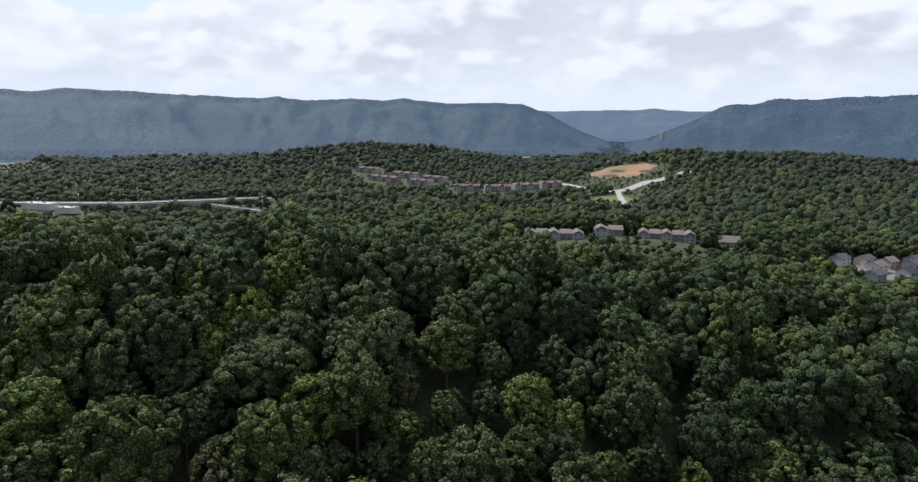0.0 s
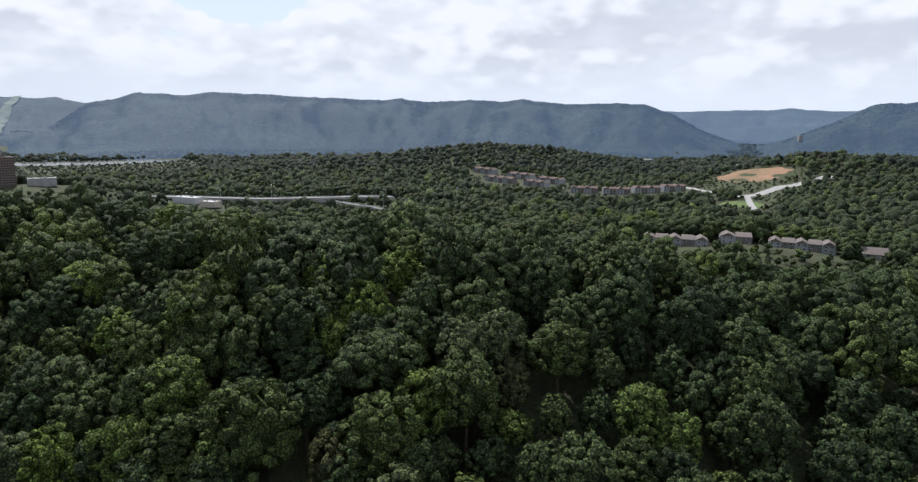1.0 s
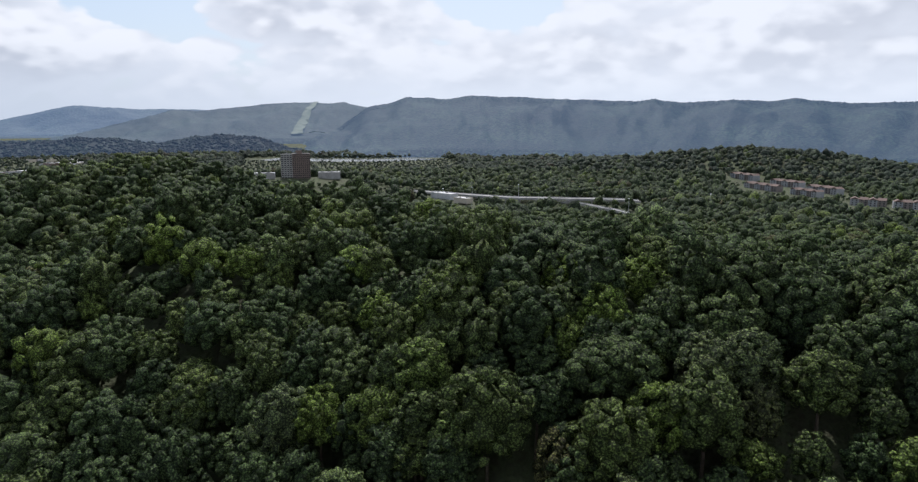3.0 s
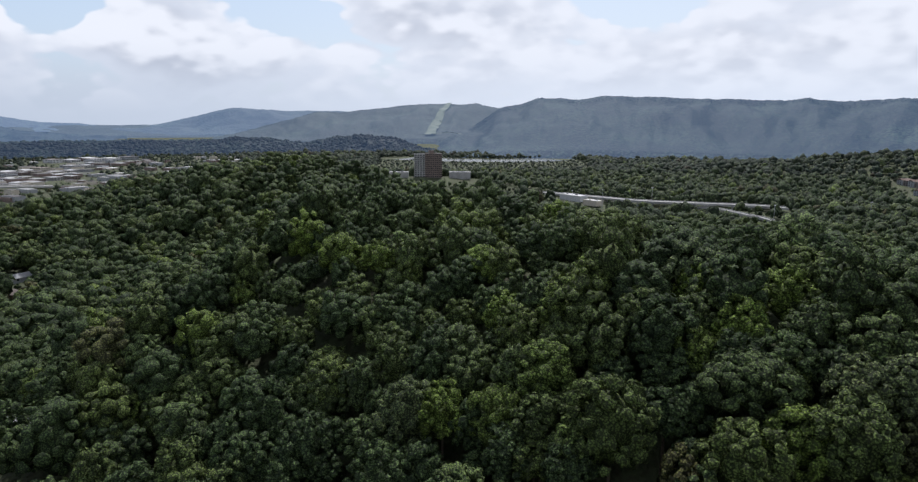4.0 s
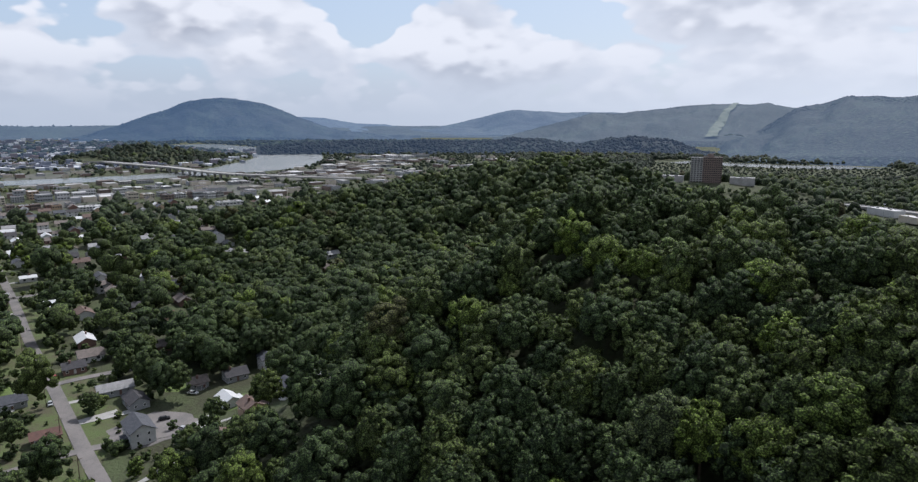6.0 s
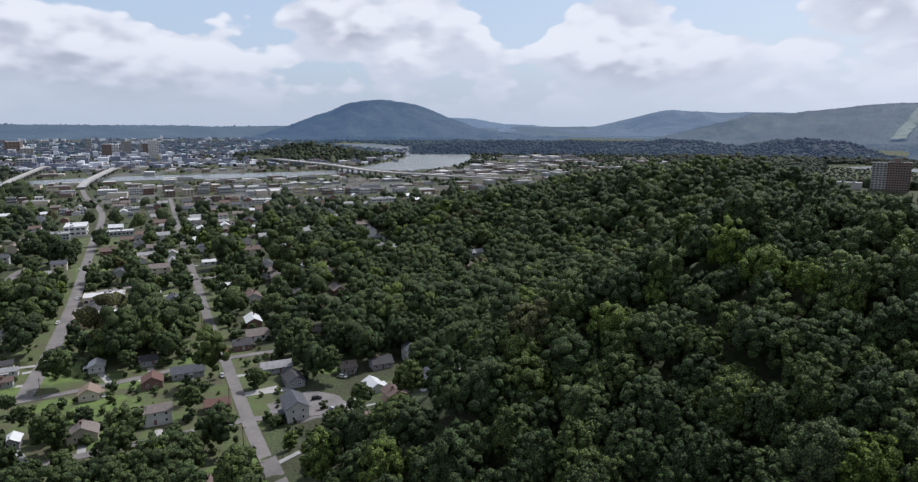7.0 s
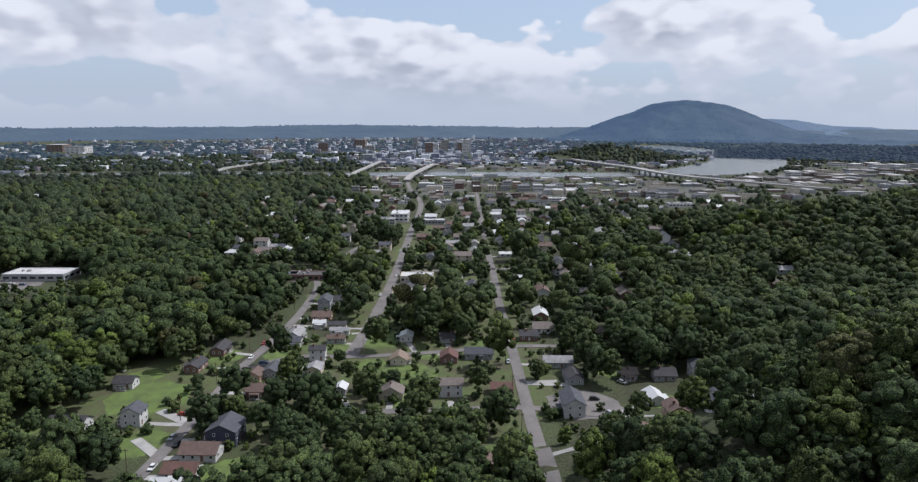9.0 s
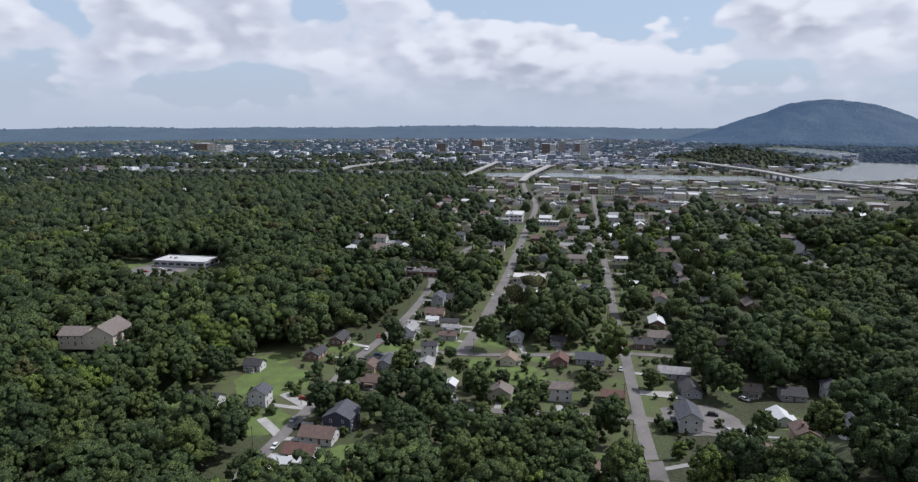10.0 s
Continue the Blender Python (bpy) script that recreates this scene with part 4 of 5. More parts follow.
def apartments(x, y, turn, length, storeys, roof, wall, label, base=None):
    """A long apartment house with gabled bays."""
    z = float(land(x, y)) if base is None else base
    top = empty("apartment_building", x, y, z, turn, label, "apartments", "apartment blocks")
    h, l, b = 3.0 * storeys, length / 2, 7.0
    n = max(2, round(length / 11))
    for i in range(n):
        cx, g = -l + (i + 0.5) * length / n, length / n / 2 - 0.05
        fwd = 1.6 if i % 2 == 0 else 0.0
        bm = bmesh.new()
        box(bm, cx - g, -b - fwd, -3, cx + g, b, h)
        part("wall", bm, WALLS[wall if i % 2 else "grey"], top)
        bm = bmesh.new()
        k, o = 3.0, 0.6
        if i % 2 == 0:
            pts = [(-g - 0.04, -b - fwd - o, h), (g + 0.04, -b - fwd - o, h), (0, -b - fwd - o, h + k), (-g - 0.04, b + o, h), (g + 0.04, b + o, h), (0, b + o, h + k)]
        else:
            pts = [(-g, -b - o, h), (-g, b + o, h), (-g, 0, h + k), (g, -b - o, h), (g, b + o, h), (g, 0, h + k)]
        vs = [bm.verts.new((cx + p, q, r + 0.05)) for p, q, r in pts]
        for f in ((0, 1, 2), (3, 5, 4), (0, 2, 5, 3), (1, 4, 5, 2), (0, 3, 4, 1)):
            bm.faces.new([vs[j] for j in f])
        bmesh.ops.recalc_face_normals(bm, faces=bm.faces)
        part("roof", bm, ROOFS[roof], top)
        if math.hypot(x, y) > 900:
            bm = bmesh.new()
            for f in range(storeys):
                for q in (cx - g * 0.45, cx + g * 0.45):
                    box(bm, q - 0.9, -b - fwd - 0.06, 0.8 + 3 * f, q + 0.9, -b - fwd + 0.1, 2.4 + 3 * f)
                    box(bm, q - 0.9, b - 0.1, 0.8 + 3 * f, q + 0.9, b + 0.06, 2.4 + 3 * f)
            tagged(part("glazing", bm, GLASS, top), kind="stuff")
            continue
        for f in range(storeys):
            for sy, yaw in ((-b - fwd, 180), (b, 0)):
                window(top, pose(cx - g * 0.45, sy, 1.6 + 3 * f, 0, 0, yaw), 1.8, 1.6)
                window(top, pose(cx + g * 0.45, sy, 1.6 + 3 * f, 0, 0, yaw), 1.8, 1.6)
    FOOT.append((x, y, length * 0.5 + 2, 12))
    LOW.append((x, y, length * 0.5 + 6, 110))
    return top


DARK_APT = "dark brown row of apartments with gabled shingle roofs among trees"
for x, y, turn, length, st in ((86, 582, -5, 54, 2), (136, 584, -8, 26, 2), (188, 580, -14, 50, 2)):
    apartments(x, y, turn, length, st, "brown_grey", "taupe", "long two-storey apartment house half hidden in the woods")
for x, y, turn, length in ((12, 1080, 0, 44), (63, 1076, 4, 44), (112, 1104, 20, 46), (158, 1130, 20, 40)):
    apartments(x, y, turn, length, 3, "brown", "taupe", DARK_APT)
for x, y, turn, length in ((-185, 1318, -40, 60), (-108, 1268, -35, 60), (-48, 1215, -40, 60), (-140, 1210, -38, 70), (-70, 1160, -38, 50)):
    apartments(x, y, turn, length, 3, "brown", "taupe", DARK_APT)
house(241, 570, 20, 16, 2, 0, "brown_grey", "grey", "houses in the valley", False, -15)
FOOT.append((241, 570, 12, 30))
LOW.append((241, 570, 12, 80))
for x, y, roof, wall in ((312, 520, "slate", "white"), (334, 522, "slate", "beige"), (350, 517, "brown_grey", "tan"), (366, 511, "slate", "grey"), (312, 474, "slate", "grey"), (341, 480, "charcoal", "white"), (330, 500, "brown_grey", "white"), (380, 530, "slate", "white"), (362, 488, "slate", "white")):
    house(x, y, 13, 11, 2, x % 2 == 0, roof, wall, "houses in the valley", False, 30)
    FOOT.append((x, y, 9, 26))
    LOW.append((x, y, 10, 80))
patch("parking_lot", 338, 500, 26, ASPHALT, "pale paved court between new houses", "court", 0.2)
# the slab tower on the ridge's far end
tx, ty = polar(45.8, 1050)
TOWER = "tall brick and concrete apartment tower above the woods"
ux, uy = math.cos(radians(45.8)), math.sin(radians(45.8))
block(tx + 7.5 * ux, ty + 7.5 * uy, 27, 17, 38, "grey", "brown_brick", TOWER, 45.8, "tower", floors=12, bays=9, base=25, name="tower_block")
block(tx - 14.6 * ux, ty - 14.6 * uy, 17, 15, 37, "grey", "concrete", "pale concrete wing of the apartment tower above the woods", 45.8, "tower", floors=12, bays=4, base=25, name="tower_wing")
block(tx + 4 * ux, ty + 4 * uy, 9, 8, 4.2, "grey", "brown_brick", "lift house on the roof of the apartment tower", 45.8, "lift house", base=63.1, name="lift_house")
for q in (-8, 8):
    block(*polar(45.8 + q * 0.34, 1046), 34, 14, 9, "white", "concrete", "low pale annexe beside the brick tower", 44, base=25)
LOW += [(*polar(45.8 + q, 1045), 22, 200) for q in (-3.4, -2.2, -1.1, 0, 1.1, 2.2, 3.4)]
# row houses on the bare hill
for k in range(5):
    hx, hy = polar(65.2 + k * 0.95, 975)
    house(hx, hy, 26, 13, 2, 0, "brown", "brick", "row houses on the bare hill", False, 65)
    FOOT.append((hx, hy, 14, 40))
    LOW.append((hx, hy, 14, 120))
# warehouses and shops by the river
RIVERSIDE = ((-1100, -295, 60, 22, 13, "grey", "brick"), (-1078, -235, 50, 26, 13, "grey", "beige"), (-1120, -203, 44, 24, 14, "white", "tan"), (-1093, -160, 56, 24, 11, "white", "white"), (-1160, -112, 60, 30, 9, "grey", "brown_brick"),
             (-1085, -45, 50, 26, 10, "white", "beige"), (-1062, 0, 44, 26, 10, "white", "white"), (-1052, 40, 40, 24, 10, "grey", "white"), (-1330, -91, 80, 26, 9, "white", "concrete"), (-1216, -62, 44, 26, 7, "white", "beige"), (-1220, -20, 44, 24, 7, "white", "grey"),
             (-1417, 232, 70, 40, 8, "white", "concrete"), (-1436, 310, 60, 34, 8, "white", "beige"), (-1398, 371, 70, 40, 8, "grey", "concrete"), (-1953, 563, 110, 60, 10, "white", "white"), (-1922, 656, 120, 60, 10, "white", "white"), (-1654, 384, 80, 44, 8, "white", "beige"),
             (-1560, 359, 70, 36, 8, "grey", "brown_brick"), (-1562, 451, 80, 40, 8, "white", "concrete"), (-1349, 299, 56, 36, 7, "white", "white"), (-1700, 520, 90, 46, 9, "grey", "concrete"), (-1250, 90, 50, 30, 7, "white", "grey"), (-1160, 120, 50, 26, 7, "grey", "beige"),
             (-985, -300, 30, 22, 8, "white", "brick"), (-990, -190, 34, 20, 8, "grey", "brick"), (-1000, -150, 30, 20, 7, "dark", "tan"), (-880, -330, 26, 20, 8, "grey", "brick"), (-905, -260, 28, 20, 7, "white", "white"), (-850, -240, 24, 18, 6, "dark", "brick"), (-1010, -440, 36, 24, 9, "grey", "brown_brick"))
pick = random.Random(9)
for x, y, l, b, h, roof, wall in RIVERSIDE:
    for k in range(3):
        q = (k - 1) * l * 0.42 + pick.uniform(-3, 3)
        wl, wr = (wall, roof) if k == 1 else (pick.choice(("grey", "beige", "white", "brown_brick", "concrete")), pick.choice(("grey", "grey", "dark", "dark", "brown_grey", "white")))
        block(x - q * GU.y + pick.uniform(-9, 9), y + q * GU.x, b * pick.uniform(0.5, 0.9), l * pick.uniform(0.24, 0.36), h * pick.uniform(0.6, 1.0), wr, wl,
              f"{wl.replace('_', ' ')} riverside building with a {ROOF_WORDS[wr]} roof", GRID + pick.uniform(0, 7), group="riverside buildings", floors=max(1, int(h // 4)), bays=6)
block(-521, 800, 40, 16, 6, "white", "white", "low white depot beside the highway", -10, base=4)
block(-471, 772, 24, 14, 5, "white", "beige", "low white depot beside the highway", -10, base=4)
for x, y, l, b in ((-1064, 1959, 40, 20), (-991, 2385, 60, 30), (390, 1700, 50, 24), (157, 2208, 60, 24), (191, 1948, 40, 20), (-940, 2380, 40, 24)):
    block(x, y, l, b, 7, "white", "white", "far white building in the valley", 10, group="far white buildings", floors=1, bays=5)
# the needle-thin pale monument-like shaft in the gap
bm = bmesh.new()
sx, sy = polar(-17.1, 2450)
prism(bm, [(-6, -6), (6, -6), (6, 6), (-6, 6)], -3, 74)
prism(bm, [(-8, -8), (8, -8), (8, 8), (-8, 8)], -3, 38)
shaft = part("silo_tower", bm, CONCRETE)
shaft.matrix_basis = pose(sx, sy, float(land(sx, sy)), 0, 0, 17)
tagged(shaft, "tall pale concrete tower in the mountain gap", "tower")

# downtown across the river: taller blocks first
DOWN = ((-2511, -864, 26, 50), (-2222, -714, 34, 40), (-2336, -690, 30, 44), (-2334, -623, 36, 38), (-2219, -575, 34, 52), (-2395, -649, 40, 34), (-2663, -1170, 60, 36), (-2343, -991, 44, 24), (-2348, -1191, 46, 30),
        (-2436, -760, 40, 30), (-1911, -690, 40, 22), (-2051, -1266, 50, 24), (-1960, -1230, 60, 20), (-1997, -2110, 70, 26), (-1918, -1939, 80, 24), (-1780, -760, 44, 20))
for i, (x, y, l, h) in enumerate(DOWN):
    block(x, y, l, l * 0.8, h, ("grey", "white", "dark")[i % 3], ("grey", "brown_brick", "concrete", "brown_brick", "white")[i % 5], "downtown office block across the river", GRID + 5 * (i % 3), group="downtown blocks", floors=max(3, h // 5), bays=6)


def slope_houses():
    """A few pale houses dotted over the wooded mountain slope, uncounted."""
    rng = random.Random(3)
    az, s, z, rr, _ = MOUNTS["backdrop_ridge_east"]
    bm = bmesh.new()
    for _ in range(26):
        i, j = rng.randrange(len(az) // 2, len(az) - 40), rng.randrange(10, 34)
        x, y = polar(float(az[i]), float(rr[i, j]))
        q = rng.uniform(2.5, 5)
        box(bm, -q, -q * 0.6, -4, q, q * 0.6, 3.2, pose(x, y, float(z[i, j]), 0, 0, rng.uniform(0, 180)))
    tagged(part("backdrop_houses", bm, WALLS["concrete"]), "small pale houses dotted over the wooded slope", "far houses", kind="stuff")


slope_houses()


def far_town():
    """The many small roofs of the far town, uncounted."""
    rng = random.Random(5)
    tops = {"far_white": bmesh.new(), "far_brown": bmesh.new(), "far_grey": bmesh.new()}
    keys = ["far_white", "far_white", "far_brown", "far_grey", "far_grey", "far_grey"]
    made = 0
    while made < 1900:
        az, r = rng.uniform(84, 152), 1750 + 2500 * rng.random() ** 1.3
        x, y = polar(az, r)
        dense = math.exp(-((az - 108) / 17) ** 2) + 0.22
        if rng.random() > dense or float(land(x, y)) > 4 or (az < 94 and r > 2700):
            continue
        if any(abs(x - p[0]) + abs(y - p[1]) < 190 for p in RIVER) and x > -2000 and y > -1100:
            continue
        l, b, h = rng.uniform(9, 30), rng.uniform(8, 20), rng.uniform(4, 9) + 12 * rng.random() ** 5 * dense
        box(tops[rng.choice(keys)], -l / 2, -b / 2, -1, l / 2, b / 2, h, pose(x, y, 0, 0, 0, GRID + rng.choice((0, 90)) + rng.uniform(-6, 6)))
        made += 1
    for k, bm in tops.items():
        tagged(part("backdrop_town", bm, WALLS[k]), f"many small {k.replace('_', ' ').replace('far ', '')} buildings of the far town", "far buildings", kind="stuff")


far_town()


def flats():
    """The many low sheds and shops on the river flats, uncounted: walls with paler roofs set in behind a parapet."""
    rng = random.Random(17)
    walls, roofs = {k: bmesh.new() for k in ("beige", "grey", "brown_brick")}, {k: bmesh.new() for k in ("white", "grey", "dark")}
    made = 0
    while made < 330:
        az, r = rng.uniform(62, 113), 1060 + 1000 * rng.random() ** 1.2
        x, y = polar(az, r)
        if float(land(x, y)) > 3.5 or any(np.min(np.hypot(q[:, 0] - x, q[:, 1] - y)) < half + 14 for q, half in LINES) or any(math.hypot(x - f[0], y - f[1]) < f[2] + 12 for f in FOOT):
            made += 0.25
            continue
        l, b, h = rng.uniform(10, 34), rng.uniform(9, 22), rng.uniform(3.5, 8)
        m = pose(x, y, 0, 0, 0, GRID + rng.choice((0, 90)) + rng.uniform(-5, 5))
        box(walls[rng.choice(list(walls))], -l / 2, -b / 2, -1, l / 2, b / 2, h, m)
        box(roofs[rng.choice(("white", "grey", "grey", "dark", "dark"))], -l / 2 + 0.5, -b / 2 + 0.5, h - 0.3, l / 2 - 0.5, b / 2 - 0.5, h + 0.4, m)
        LOW.append((x, y, l * 0.5, 70))
        made += 1
    for k, bm in walls.items():
        tagged(part("flats_walls", bm, WALLS[k]), f"many low {k.replace('_', ' ')} sheds and shops on the river flats", "sheds", kind="stuff")
    for k, bm in roofs.items():
        tagged(part("flats_roofs", bm, ROOFS[k]), f"many flat {k} roofs of sheds and shops on the river flats", "roofs", kind="stuff")


flats()

# ---- trees ----
def ico(level):
    bm = bmesh.new()
    bmesh.ops.create_icosphere(bm, subdivisions=level, radius=1.0)
    v = np.array([x.co[:] for x in bm.verts])
    f = np.array([[c.index for c in q.verts] for q in bm.faces])
    bm.free()
    return v, f


def crown(seed, lobes, level, leaves, size, wide=4.3, tall=5.4, core_level=1):
    """Corners, triangles and shading normals of a crown: an uneven dome of rounded leaf clumps round a dim core, with loose sprays."""
    rng = np.random.default_rng(seed)
    ell = np.array([wide, wide * rng.uniform(0.85, 1.0), tall])
    i = np.arange(lobes) + 0.5
    turn, lift = i * 2.39996 + rng.uniform(-0.35, 0.35, lobes), np.clip(1.0 - 1.5 * i / lobes + rng.uniform(-0.06, 0.06, lobes), -0.6, 0.999)
    d = np.stack([np.cos(turn) * np.sqrt(1 - lift ** 2), np.sin(turn) * np.sqrt(1 - lift ** 2), lift], 1)
    big = rng.normal(size=(7, 3)) + [0, 0, 0.4]
    big /= np.linalg.norm(big, axis=1)[:, None]
    swell = 0.74 + 0.30 * np.exp(-(1 - d @ big.T) / 0.10).max(1) + rng.uniform(-0.05, 0.05, lobes)
    c = d * ell * swell[:, None]
    rad = rng.uniform(0.72, 1.25, lobes) * wide * 1.45 / math.sqrt(lobes)
    V, F, N, off = [], [], [], 0
    iv, if_ = ico(level)
    for k in range(lobes):
        a_ = rng.uniform(0, 6.28)
        ball = iv @ np.array([[math.cos(a_), -math.sin(a_), 0], [math.sin(a_), math.cos(a_), 0], [0, 0, 1]])
        keep = if_[(ball[if_].mean(1) @ d[k]) > -0.30]
        used, flat = np.unique(keep, return_inverse=True)
        ball = ball[used]
        V.append(c[k] + ball * rad[k] * rng.uniform(0.72, 1.28, (len(used), 1)) * [1, 1, 0.9])
        F.append(flat.reshape(-1, 3) + off)
        N.append(0.72 * ball + 0.28 * d[k] + rng.normal(scale=0.10, size=ball.shape))
        off += len(used)
    which = rng.choice(lobes, leaves, p=rad ** 2 / (rad ** 2).sum())
    n = rng.normal(size=(leaves, 3)) + d[which] * 0.9
    n /= np.linalg.norm(n, axis=1)[:, None]
    p = c[which] + n * rad[which][:, None] * rng.uniform(0.98, 1.20, (leaves, 1))
    t = np.cross(n, rng.normal(size=(leaves, 3)))
    t /= np.linalg.norm(t, axis=1)[:, None]
    b = np.cross(n, t) + n * rng.uniform(-0.5, 0.5, (leaves, 1))
    q = size * rng.uniform(0.6, 1.35, (leaves, 1))
    V.append(np.stack([p - t * q * 0.6 - b * q * 0.4, p + t * q * 0.6 - b * q * 0.35, p + b * q * 0.7], 1).reshape(-1, 3))
    F.append(np.arange(3 * leaves).reshape(-1, 3) + off)
    N.append(np.repeat(n + rng.normal(scale=0.15, size=n.shape), 3, 0))
    off += 3 * leaves
    cv, cf = ico(core_level)
    V.append(cv * ell * 0.66)
    F.append(cf + off)
    N.append(cv)
    N = np.vstack(N)
    return np.vstack(V), np.vstack(F), N / np.linalg.norm(N, axis=1)[:, None]


def dome(seed, level, wide=4.6, tall=5.0):
    """A far crown: a lumpy dome, open below."""
    rng = np.random.default_rng(seed)
    v, f = ico(level)
    lump = np.ones(len(v))
    for _ in range(9):
        d = rng.normal(size=3)
        d /= np.linalg.norm(d)
        lump += 0.30 * np.exp(-((1 - v @ d) / 0.12)) - 0.055
    lump += rng.normal(0, 0.11, len(v))
    w_ = v * lump[:, None]
    f = f[(v[f][:, :, 2] > -0.55).all(1)]
    n = np.zeros_like(w_)
    fn = np.cross(w_[f[:, 1]] - w_[f[:, 0]], w_[f[:, 2]] - w_[f[:, 0]])
    for j in range(3):
        np.add.at(n, f[:, j], fn)
    n /= np.linalg.norm(n, axis=1)[:, None] + 1e-9
    return w_ * np.array([wide, wide, tall]), f, n


def trunk_arrays(height, r):
    k = 6
    a_ = np.arange(k) * 2 * np.pi / k
    rings = [(-2.0, r * 1.25), (height * 0.5, r * 0.8), (height, r * 0.35)]
    v = np.array([(q * np.cos(t), q * np.sin(t), z) for z, q in rings for t in a_])
    f = []
    for j in range(2):
        for i in range(k):
            p0, p1, p2, p3 = j * k + i, j * k + (i + 1) % k, (j + 1) * k + (i + 1) % k, (j + 1) * k + i
            f += [(p0, p1, p2), (p0, p2, p3)]
    v, f = [v], [np.array(f)]
    for n in range(4):                       # limbs
        t = n * 1.7 + 0.4
        base, tip = np.array([0, 0, height * (0.55 + 0.09 * n)]), np.array([2.4 * np.cos(t), 2.4 * np.sin(t), height * (0.75 + 0.09 * n)])
        w_ = r * 0.35
        off = sum(len(q) for q in v)
        v.append(np.array([base + [w_, 0, 0], base + [-w_ / 2, w_, 0], base + [-w_ / 2, -w_, 0], tip]))
        f.append(np.array([(0, 1, 3), (1, 2, 3), (2, 0, 3)]) + off)
    return np.vstack(v), np.vstack(f)


CENTRE = 9.6                   # height of a grown crown's middle; its top is at about 17 m
def crowns(seed, n, *shape):
    """A family of crowns: broad, tall and narrow ones."""
    return [crown(seed + i, *shape, 3.9 + 0.4 * (i % 4), 4.3 + 0.75 * ((i * 3) % 5)) for i in range(n)]


NEAREST = crowns(111, 10, 84, 1, 820, 0.46)
FINE = crowns(11, 8, 60, 1, 360, 0.54)
HALFWAY = crowns(131, 8, 36, 1, 110, 0.74)
MIDDLE = crowns(31, 8, 26, 1, 80, 0.95)
COARSE = crowns(51, 8, 7, 1, 8, 1.5)
PLAIN = [dome(71 + i, 2) for i in range(8)]
ROUGH = [dome(91 + i, 1) for i in range(6)]
TRUNK = trunk_arrays(CENTRE + 1, 0.28)
FINE_MESH = [mesh_np("crown", v, f, normals=n) for v, f, n in NEAREST]
TRUNK_MESH = mesh_np("trunk", *TRUNK)
for me in FINE_MESH:
    me.materials.append(LEAF)
TRUNK_MESH.materials.append(BARK)


def off_lines(x, y, spare):
    """True where no road, river or bridge is nearer than spare to its edge."""
    ok = np.ones(len(x), bool)
    for pts, half in LINES:
        lo, hi = pts.min(0) - half - spare, pts.max(0) + half + spare
        idx = np.flatnonzero((x > lo[0]) & (x < hi[0]) & (y > lo[1]) & (y < hi[1]) & ok)
        if not len(idx):
            continue
        best = np.full(len(idx), 1e9)
        for (ax, ay), (bx, by) in zip(pts, pts[1:]):
            dx, dy = bx - ax, by - ay
            t = np.clip(((x[idx] - ax) * dx + (y[idx] - ay) * dy) / (dx * dx + dy * dy + 1e-9), 0, 1)
            best = np.minimum(best, np.hypot(x[idx] - ax - t * dx, y[idx] - ay - t * dy))
        ok[idx[best < half + spare]] = False
    return ok


def off_open(x, y, spare):
    ok = np.ones(len(x), bool)
    for cx, cy, r in OPEN:
        ok &= (x - cx) ** 2 + (y - cy) ** 2 > (r + spare) ** 2
    for cx, cy, r, gap in FOOT:
        q = math.hypot(cx, cy)
        ux, uy = -cx / q, -cy / q            # the open front yard faces the ridge
        t = np.clip((x - cx) * ux + (y - cy) * uy, 0, gap)
        ok &= np.hypot(x - cx - t * ux, y - cy - t * uy) > r + spare * 1.2
    return ok


for pts, reach, half in ((LINES[-1][0], 70, 8), (LINES[-2][0], 80, 8), (np.array([tuple(p) for p in along(RIVER, 60) if p.y > -420]), 110, 75)):
    LOW += [(float(px), float(py), half, reach) for px, py in pts]
LOW += [(*polar(34 + 1.1 * k, 1900), 60, 420) for k in range(14)]
LOW += [(*polar(-14 + 1.1 * k, 1290), 30, 170) for k in (-2, -1, 0, 1, 2)] + [(*polar(68.5, 900), 50, 120), (236, 975, 40, 120), (290, 1100, 30, 130), (200, 1150, 24, 120), (-256, -16, 20, 60), (-379, -430, 30, 110), (-357, -436, 24, 90)]


def low_ground(x, y):
    """True where only young, low trees stand."""
    out = np.zeros(len(x), bool)
    for cx, cy, half, reach in LOW:
        q = math.hypot(cx, cy)
        ux, uy = -cx / q, -cy / q
        idx = np.flatnonzero((np.abs(x - cx) < reach + half) & (np.abs(y - cy) < reach + half))
        t = np.clip((x[idx] - cx) * ux + (y[idx] - cy) * uy, 0, reach)
        out[idx] |= np.hypot(x[idx] - cx - t * ux, y[idx] - cy - t * uy) < half
    return out


